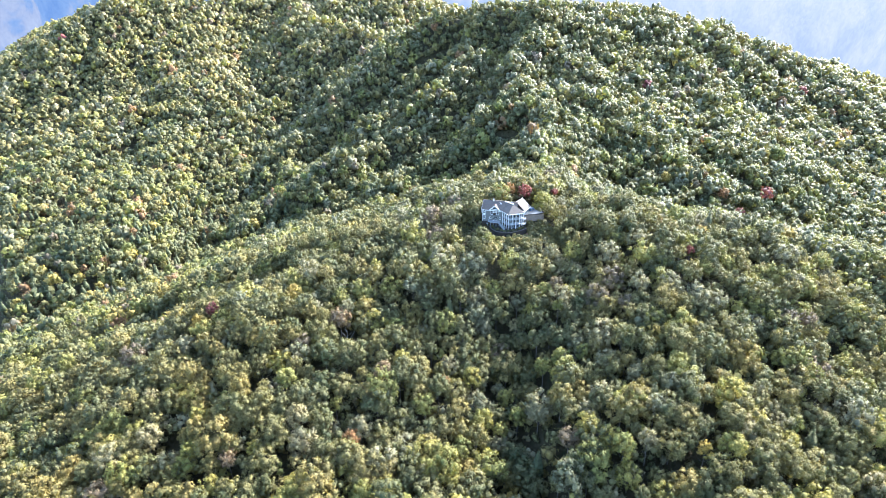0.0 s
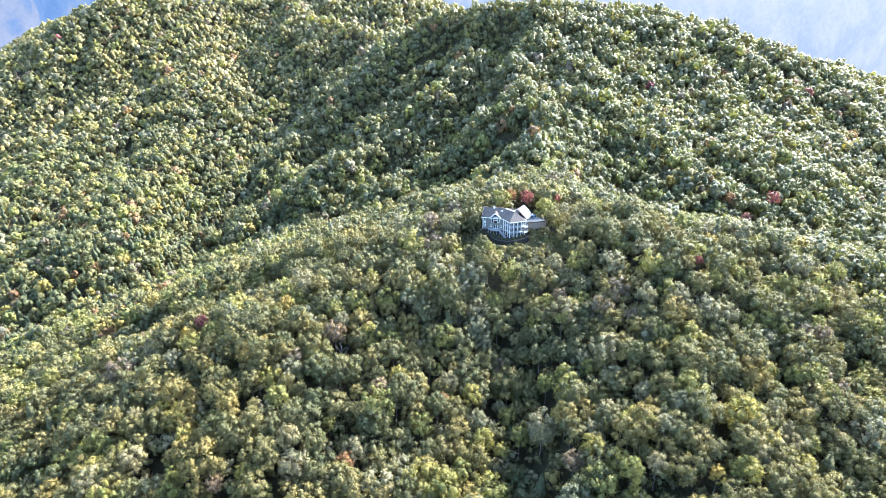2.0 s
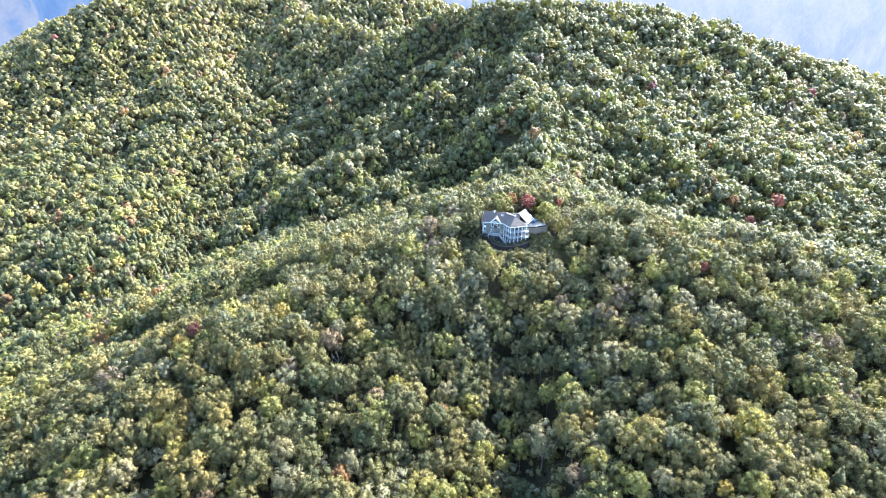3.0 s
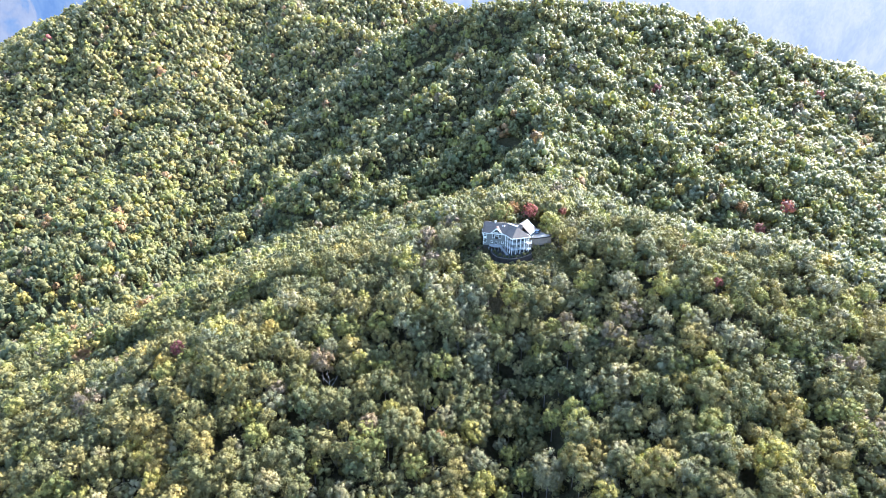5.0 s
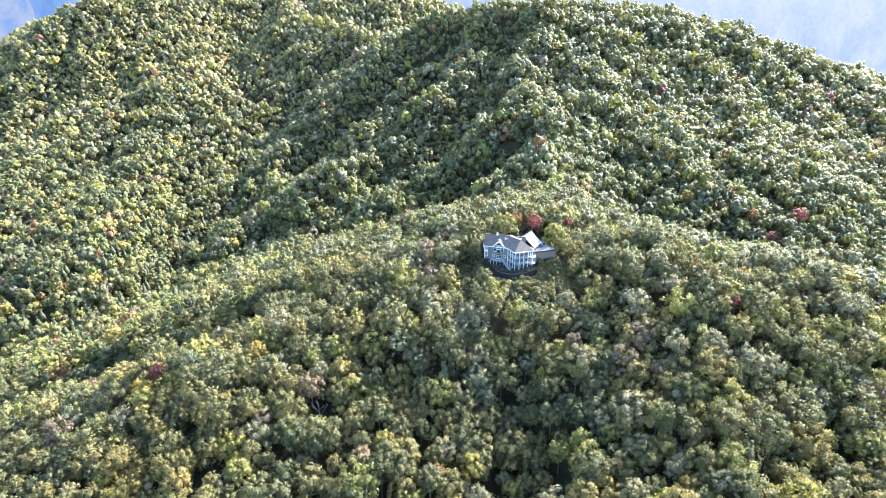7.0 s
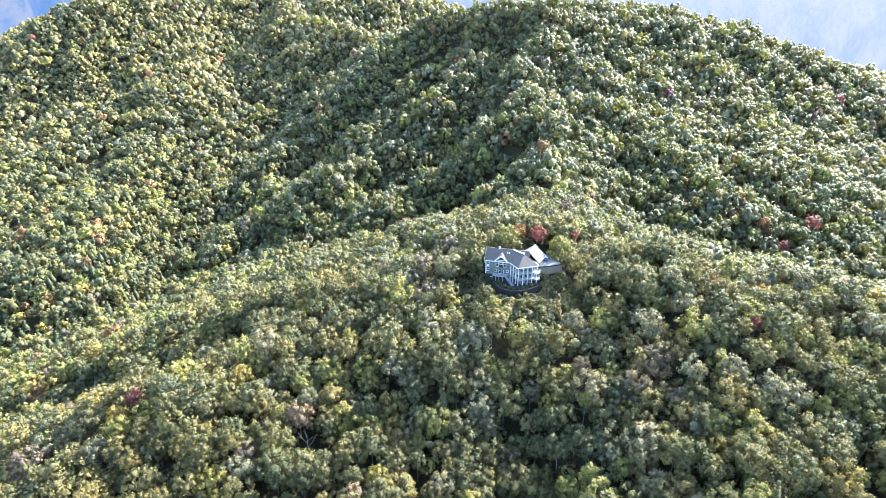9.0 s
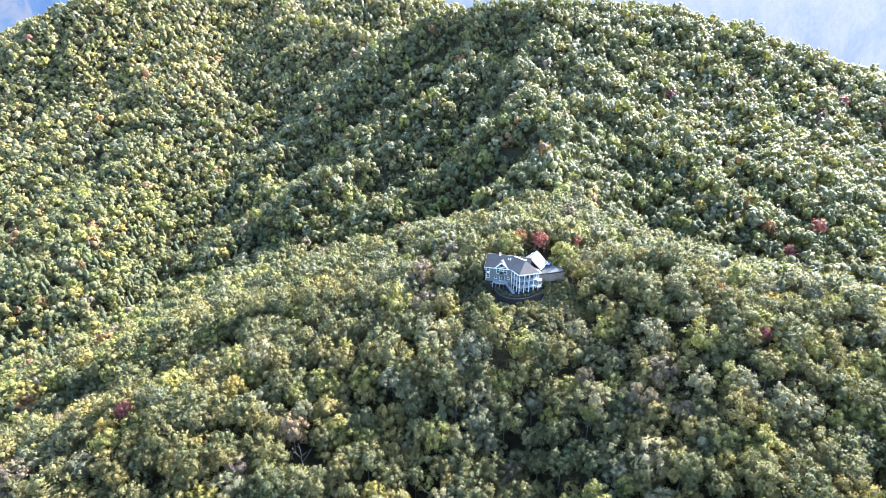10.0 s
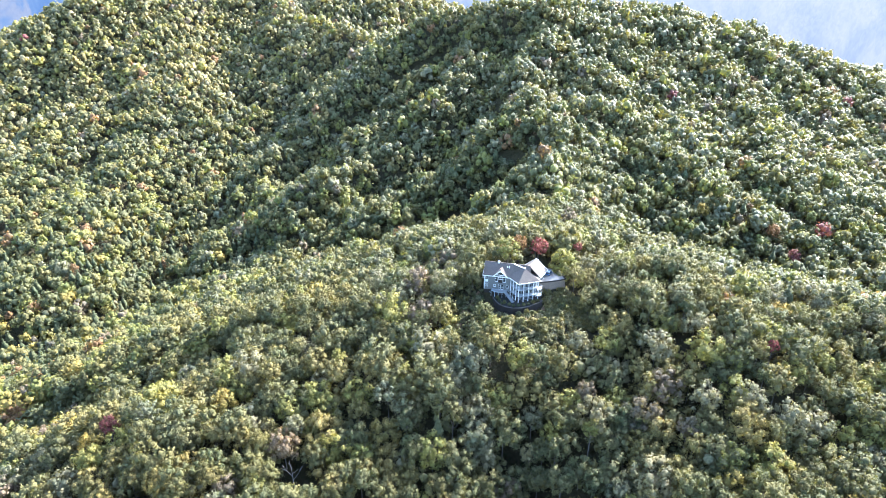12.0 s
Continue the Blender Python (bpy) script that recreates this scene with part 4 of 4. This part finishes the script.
def open_ground(x, y):
    """Where no full-grown tree stands: the house and its court, the bank below it and the dirt track, widened so the
    camera sees these and the trees behind.
    """
    if -11.5 < x < 19 and 11 < y < 34 or 8 < x < 21 and 22 < y < 41 or 9 < x < 20 and y < 50 and y > 30:
        return True
    if ((x - 6) / 16.5) ** 2 + ((y - 1) / 15) ** 2 < 1 or ((x - 15) / 7) ** 2 + ((y - 16) / 7.5) ** 2 < 1:
        return True
    if 9 < x < 20 and 34 < y < 43 or 16 < x < 25.5 and 8 < y < 30:
        return True
    return -24 < x < -10 and -2 < y < 26 and abs(x + 15.5 + 0.22 * (12 - y)) < 5.3


def sites():
    """Tree sites on a shaken grid over the slopes: x, y, species, half width of the crown, height."""
    out = []
    y0, j = -330.0, 0
    while y0 < 1050:
        step = 7.7 if y0 < 60 else 8.3 if y0 < 260 else 9.2
        y0, j = y0 + step * 0.87, j + 1
        half = max(0.685 * (y0 + 270) + 60, 105)
        xlo, xhi = max(-31 - half, -900), min(-31 + half, 640)
        for i in range(int((xhi - xlo) / step)):
            x = xlo + (i + 0.5 * (j % 2)) * step + rng.normal(0, 1.5)
            y = y0 + rng.normal(0, 1.5)
            if open_ground(x, y) or (y > 590 and x > 30) or (y > 840 and -700 < x < -430) or (y > 910 and x > -720):
                continue
            sp = pick_species(x, y)
            r = float(np.clip(rng.lognormal(math.log(5.0 if y < 260 else 5.5), 0.30), 2.9, 8.0))
            h = 13.6 + 0.75 * (r - 4.8) + rng.normal(0, 1.7 if y < 60 else 2.2)
            if sp == PINE:
                r, h = rng.uniform(2.9, 3.9), rng.uniform(14.0, 17.0)
            out.append((x, y, sp, r, h))
    # steep banks carry smaller trees between the others
    xy = np.array([(t[0], t[1]) for t in out if 150 < t[1]]) + rng.normal(0, 1.4, (sum(150 < t[1] for t in out), 2)) + np.array([3.8, 0])
    gx = (land(xy[:, 0] + 5, xy[:, 1]) - land(xy[:, 0] - 5, xy[:, 1])) / 10
    gy = (land(xy[:, 0], xy[:, 1] + 5) - land(xy[:, 0], xy[:, 1] - 5)) / 10
    for x, y in xy[np.hypot(gx, gy) > np.where(xy[:, 1] < 450, 0.52, 0.60)]:
        out.append((float(x), float(y), OAK if rng.random() < 0.7 else HICKORY, rng.uniform(3.4, 4.6), rng.uniform(7, 11)))
    # shorter trees fill the gaps of the wood in front of and round the house
    low = [(t[0] + 3.7 + rng.normal(0, 0.8), t[1] + 2.0 + rng.normal(0, 0.8)) for t in out if -140 < t[1] < 70]
    for x, y in low:
        if not open_ground(x, y):
            out.append((x, y, int(rng.choice([OAK, HICKORY, WHITE_OAK, POPLAR], p=[0.5, 0.25, 0.15, 0.1])), rng.uniform(3.3, 4.5), rng.uniform(7.5, 10.5)))
    return out


# colour and stature of trees that stand out: x, y, species, half width, height
MARKED = [(-64, -97, RUST, 4.0, 13.5), (-136, -31, RED, 3.2, 13.5), (-141, -36, GOLD, 4.0, 12.5), (-4, -108, GOLD, 3.4, 13.5), (-4, -70, POPLAR, 4.0, 14.5),
          (12, -63, POPLAR, 4.2, 15), (61, -110, GOLD, 3.2, 13), (22, -26, TAN, 3.8, 13), (188, 171, RUST, 4.6, 15), (195, 154, RED, 4.4, 13.5),
          (149, 191, GOLD, 4.6, 15), (15, 45, RED, 4.2, 13), (7, 48, RUST, 4.0, 13.5), (1, 43, RUST, 3.0, 11), (24, 35, POPLAR, 6.8, 13.5), (32, 47, RED, 2.3, 13.5),
          (83, -21, RED, 2.2, 12.5), (-29, -69, RUST, 2.4, 11.5), (49, -44, TAN, 3.4, 13.5), (-99, -26, GOLD, 4.4, 13.5), (16, -100, TAN, 4.4, 14), (-54, -69, TAN, 4.2, 14),
          (-27, -37, PINE, 2.8, 15), (-25, 21, WHITE_OAK, 5.6, 13.5), (-10.5, 6.5, OAK, 3.8, 8.5), (-4, -8, POPLAR, 2.4, 11), (31, 16, OAK, 5.5, 12.5), (33, 5, OAK, 5.0, 12.5)]
SNAGS = [(-30.2, -58.5, 11.0), (-71.5, -48.7, 11.0)]     # bare dead trees: x, y, height

KEPT_FREE = [(m[0], m[1], m[3]) for m in MARKED] + [(x, y, 3.0) for x, y, _ in SNAGS]
TREES = [t for t in sites() if all(math.hypot(t[0] - x, t[1] - y) > 0.58 * (t[3] + r) for x, y, r in KEPT_FREE)]
# tops of the trees that overlook the house
TALL = {(15, 45): 8.0, (7, 48): 8.0, (1, 43): 6.5, (24, 35): 6.5, (32, 47): 5.0, (-25, 21): 5.0}
STAND_OUT = [(x, y, sp, r, TALL[(x, y)] - float(land(x, y)) if (x, y) in TALL else h) for x, y, sp, r, h in MARKED]


# crown shapes to fit the camera's view: fine ones near its path, coarser and coarser ones up the mountain
def crown_set(n, lobes, count, size, tiers, spread=0.7, knobs=5, dome=0.45, tall=1.0):
    return ([broad_crown(5.6, 5.6 * tall * rng.uniform(0.98, 1.22), lobes + i % 2, count, size, spread, knobs, dome=dome) for i in range(n)],
            [pine_crown(2.8, 6.5, tiers, int(count * 0.7) + 12, size * 1.15) for _ in range(2)], 5.7 * tall)


FINE = crown_set(14, 32, 1750, 0.46, 9, 0.75, 6, 0.9)
GOOD = crown_set(12, 24, 800, 0.57, 8, 0.75, 5, 0.9)
MIDDLE = crown_set(10, 14, 190, 0.95, 7, 0.75, 4, 1.0)
LOW = crown_set(10, 9, 76, 1.2, 6, 0.7, 4, 1.0)
COARSE = crown_set(10, 7, 34, 1.4, 5, 0.65, 3, 1.3)
SPARSE = crown_set(10, 5, 12, 1.6, 4, 0.6, 3, 1.5)
BUSHY = crown_set(8, 6, 130, 0.80, 6, 0.8, 4)


def merged_wood(name, trees, shapes, label, with_trunks):
    vs, ts, ix, ns, base = [], [], [], [], 0
    for x, y, sp, r, h in trees:
        kind = shapes[1] if sp == PINE else shapes[0]
        v, t, nr = kind[rng.integers(len(kind))]
        a = rng.uniform(0, 2 * math.pi)
        s = r / (2.8 if sp == PINE else 5.6)
        sz = s if sp != PINE else h / 16.0
        c, d = math.cos(a) * s, math.sin(a) * s
        half = (6.5 if sp == PINE else shapes[2]) * sz
        z0 = GZ[(x, y)] + h - half
        vs.append(np.stack([x + v[:, 0] * c - v[:, 1] * d, y + v[:, 0] * d + v[:, 1] * c, z0 + v[:, 2] * sz], 1))
        ca, sa = math.cos(a), math.sin(a)
        ns.append(np.stack([nr[:, 0] * ca - nr[:, 1] * sa, nr[:, 0] * sa + nr[:, 1] * ca, nr[:, 2]], 1))
        ts.append(t + base)
        ix.append(np.full(len(t), sp))
        base += len(v)
        if with_trunks:
            v, t = trunk_arrays(h * 0.75, 0.2, 0, 3)
            vs.append(v + np.array([x, y, GZ[(x, y)]]))
            ns.append(unit(v * np.array([1, 1, 0.0]) + 1e-3))
            ts.append(t + base)
            ix.append(np.full(len(t), 9))
            base += len(v)
    me = tri_mesh(name, np.concatenate(vs), np.concatenate(ts), LEAF + [BARK], np.concatenate(ix), True, np.concatenate(ns))
    return tagged(new(name, me), label, "forest", kind="stuff")


_all = TREES + STAND_OUT
_z = land([t[0] for t in _all], [t[1] for t in _all])
GZ = {(t[0], t[1]): float(z) for t, z in zip(_all, _z)}


def reach(t):
    return math.hypot(t[0] + 20, t[1] + 215)


def belt(lo, hi):
    return [t for t in TREES if lo <= reach(t) < hi]


valley = [t for t in TREES if t[1] < -140]
TREES = [t for t in TREES if t[1] >= -140]
short = [t for t in TREES if t[4] < 11.01 and t[1] < 76 and t[2] != PINE]     # the lower storey of the wood
TREES = [t for t in TREES if t[4] >= 11.01 or t[1] >= 76 or t[2] == PINE]
near = sorted(belt(0, 188), key=lambda t: math.hypot((t[0] + 10) * 0.8, t[1] + 65))
single, rest = near[:270], near[270:]

SPECIES_LABEL = ["dark green oak tree on the wooded slope", "olive green hickory tree on the wooded slope", "grey-green white oak with pale glinting leaves",
                 "bright yellow-green poplar tree on the wooded slope", "golden yellow autumn tree among green oaks", "rusty orange autumn tree among green oaks",
                 "crimson red autumn maple tree among green oaks", "tan brown half-bare tree among green oaks", "dark green pointed pine tree among broad oaks"]
TRUNKS = []
for _ in range(4):
    _v, _t = trunk_arrays(10.5, 0.22, 5, 5)
    TRUNKS.append(tri_mesh("trunk", _v, _t, [BARK], smoothed=True))
CROWNS = {}


def single_tree(t):
    x, y, sp, r, h = t
    kind = FINE[1] if sp == PINE else FINE[0]
    k = int(rng.integers(len(kind)))
    if (sp, k) not in CROWNS:
        CROWNS[(sp, k)] = tri_mesh("crown", kind[k][0], kind[k][1], [LEAF[sp]], None, True, kind[k][2])
    tree = tagged(new("tree"), SPECIES_LABEL[sp], "tree", "trees of the near slope")
    tree.empty_display_size = 0.5
    tree.matrix_world = pose(x, y, GZ[(x, y)], 0, 0, rng.uniform(0, 360))
    trunk = new("trunk", TRUNKS[int(rng.integers(4))])
    crown = new("crown", CROWNS[(sp, k)])
    for o in (trunk, crown):
        o.parent = tree
    s = r / (2.8 if sp == PINE else 5.6)
    sz = s if sp != PINE else h / 16.0
    half = (6.5 if sp == PINE else 5.7) * sz
    crown.location = (0, 0, h - half)
    crown.scale = (s, s, sz)
    trunk.scale = (1, 1, h * 0.8 / 10.5)
    return tree


for _tree in STAND_OUT + single:
    single_tree(_tree)
merged_wood("forest", rest, FINE, "mixed oak wood on the near slope, green with autumn touches", True)
merged_wood("forest", [t for t in valley if abs(t[0] + 28) < 75], MIDDLE, "mixed oak wood at the foot of the near slope", False)
merged_wood("forest", [t for t in valley if abs(t[0] + 28) >= 75], COARSE, "mixed oak wood on the lower slope of the valley", False)
merged_wood("forest", short, BUSHY, "short young trees between the full-grown oaks", False)
merged_wood("forest", belt(188, 265), GOOD, "mixed oak wood on the slopes round the house", True)
merged_wood("forest", belt(265, 375), MIDDLE, "mixed oak wood on the ridge behind the house", True)
merged_wood("forest", belt(375, 540), LOW, "mixed wood on the mountain flank above the house", False)
merged_wood("forest", belt(540, 800), COARSE, "mixed wood covering the mountain slopes", False)
merged_wood("forest", belt(800, 1600), SPARSE, "mixed wood covering the far mountain slopes", False)


def undergrowth(name, n, xr, yr, shapes, size, height, label, everywhere=False):
    """Low bushes and saplings under and between the trees."""
    vs, ts, ix, ns, base = [], [], [], [], 0
    xs, ys = rng.uniform(*xr, n), rng.uniform(*yr, n)
    zs = land(xs, ys)
    for x, y, z in zip(xs, ys, zs):
        if (open_ground(x, y) and not everywhere) or abs(x + 31) > 0.685 * (y + 270) + 66:
            continue
        v, t, nr = shapes[int(rng.integers(len(shapes)))]
        ns.append(nr)
        s, h = rng.uniform(*size), rng.uniform(*height)
        vs.append(v * np.array([s, s, h]) + np.array([x, y, z + h * 0.6]))
        ts.append(t + base)
        ix.append(np.full(len(t), int(rng.choice([OAK, HICKORY, WHITE_OAK, OAK]))))
        base += len(v)
    me = tri_mesh(name, np.concatenate(vs), np.concatenate(ts), LEAF, np.concatenate(ix), True, np.concatenate(ns))
    return tagged(new(name, me), label, "undergrowth", kind="stuff")


undergrowth("undergrowth", 1500, (-260, 190), (-150, 110), [broad_crown(1.0, 0.9, 3, 14, 0.6) for _ in range(6)], (1.4, 2.6), (1.4, 3.4), "low green bushes and saplings under the trees")
undergrowth("undergrowth", 7000, (-300, 330), (110, 500), [broad_crown(1.0, 0.9, 2, 6, 0.8) for _ in range(6)], (2.4, 4.0), (2.4, 5.0), "young trees and bushes filling the mountain wood")
undergrowth("undergrowth", 420, (-9, 26), (-6, 12), [broad_crown(1.0, 0.9, 3, 40, 0.40) for _ in range(6)], (0.7, 1.5), (0.6, 1.7), "dark brambles and weeds on the bank", True)
undergrowth("undergrowth", 420, (14.5, 33), (6, 25), [broad_crown(1.0, 0.9, 3, 40, 0.40) for _ in range(6)], (0.6, 1.3), (0.5, 1.5), "weeds and low bushes below the court wall", True)
undergrowth("undergrowth", 420, (-26, -9.5), (-4, 30), [broad_crown(1.0, 0.9, 3, 40, 0.40) for _ in range(6)], (0.5, 1.3), (0.4, 1.7), "weeds and low bushes along the dirt track", True)

# ---- dead trees ----
DEAD = plain("dead_wood", (0.10, 0.095, 0.088), (0.17, 0.16, 0.145), 2.5, 0.9, 0.4)


def snag(x, y, h, reach_out, turn):
    """A bare dead tree: a leaning trunk with forked grey limbs."""
    tree = tagged(new("dead_tree"), "bare grey dead tree standing among green oaks", "dead tree")
    tree.matrix_world = pose(x, y, float(land(x, y)) - 0.2, 0, 0, turn)
    v, t = trunk_arrays(h, 0.20, 0, 6)
    trunk = new("trunk", tri_mesh("trunk", v, t, [DEAD], smoothed=True))
    trunk.parent = tree
    for k, f in enumerate((0.52, 0.66, 0.78, 0.88)):
        a = k * 2.7
        p = Vector((0, 0, h * f - 0.8))
        out = Vector((math.cos(a), math.sin(a), rng.uniform(0.9, 1.4))) * reach_out * rng.uniform(0.8, 1.1) * (1.3 - f)
        bm = beam(bmesh.new(), p, p + out * 0.55, 0.12, 0.12)
        beam(bm, p + out * 0.5, p + out + Vector((0, 0, 0.5)), 0.08, 0.08)
        beam(bm, p + out * 0.55, p + out * 0.9 + Vector((-out.y, out.x, 0.3)) * 0.3, 0.06, 0.06)
        part("limb", bm, DEAD, tree)


for _x, _y, _h in SNAGS:
    snag(_x, _y, _h, 4.2, 40 * _x)

# ---- shrubs on the bank ----
SHRUBS = [(-4.6, 9.6, WHITE_OAK, 1.6, 3.0), (3.4, 11.2, OAK, 1.3, 2.6), (6.4, 12.0, HICKORY, 1.2, 3.2), (8.8, 12.4, OAK, 1.5, 2.4), (12.2, 13.0, OAK, 1.4, 2.0), (14.6, 19.6, OAK, 1.6, 2.2),
          (17.8, 17.0, HICKORY, 1.5, 2.2), (9.6, 8.0, TAN, 1.4, 1.9), (13.8, 9.4, OAK, 1.8, 2.6), (20.6, 21.8, HICKORY, 1.5, 2.6), (0.4, 7.2, HICKORY, 1.5, 2.6), (5.2, 6.2, TAN, 1.2, 2.0),
          (-8.6, 17.5, OAK, 1.2, 1.8), (-11.0, 22.0, WHITE_OAK, 1.2, 1.6), (-1.6, 16.6, OAK, 0.9, 1.5), (0.2, 15.2, OAK, 0.8, 1.3), (-3.4, 18.2, PINE, 0.8, 1.4), (-2.6, 15.9, PINE, 0.7, 1.2), (1.6, 14.3, OAK, 0.8, 1.2), (3.6, 14.4, PINE, 0.8, 1.3),
          (5.6, 14.8, OAK, 0.9, 1.5), (-4.0, 20.2, OAK, 0.8, 1.5), (9.4, 16.6, OAK, 0.9, 1.9), (7.6, 15.6, PINE, 0.7, 1.2), (11.4, 18.2, OAK, 0.8, 1.4),
          (-2.0, 4.0, OAK, 1.9, 3.4), (3.0, 2.2, OAK, 2.2, 4.2), (7.6, 3.6, HICKORY, 2.0, 3.8), (12.0, 5.4, OAK, 2.0, 3.6), (-7.0, 6.4, OAK, 1.7, 3.0), (10.6, 0.6, OAK, 2.3, 4.4),
          (18.4, 11.8, OAK, 2.2, 3.6), (21.0, 15.6, OAK, 2.2, 4.0), (19.6, 19.2, HICKORY, 1.6, 2.8), (15.8, 13.4, OAK, 1.7, 2.8), (-8.8, 11.4, HICKORY, 1.4, 2.4), (-10.2, 16.0, OAK, 1.3, 2.2)]
SHRUB_CROWN = {}


def leafy(name, shape, material):
    return tri_mesh(name, shape[0], shape[1], [material], None, True, shape[2])


for x, y, sp, r, h in SHRUBS:
    if sp not in SHRUB_CROWN:
        SHRUB_CROWN[sp] = leafy("foliage", broad_crown(1.0, 0.9, 9, 420, 0.24), LEAF[sp])
    on_patio = (y > 14 and -4.5 < x < 6) or (x, y) in ((9.4, 16.6), (7.6, 15.6), (11.4, 18.2))
    base = PATIO - 0.02 if on_patio else float(land(x, y))
    shrub = tagged(new("shrub"), "low dark shrub in the patio bed" if on_patio else "small leafy shrub on the bank below the house", "shrub", "shrubs in the patio bed" if on_patio else "shrubs on the bank")
    shrub.matrix_world = pose(x, y, base, 0, 0, rng.uniform(0, 360))
    foliage = new("foliage", SHRUB_CROWN[sp])
    foliage.parent = shrub
    foliage.scale = (r, r, h * 0.55)
    foliage.location = (0, 0, h * 0.5)
    _v, _t = trunk_arrays(h * 0.7, 0.06, 2, 4)
    stem = new("stem", tri_mesh("stem", _v, _t, [BARK]))
    stem.parent = shrub
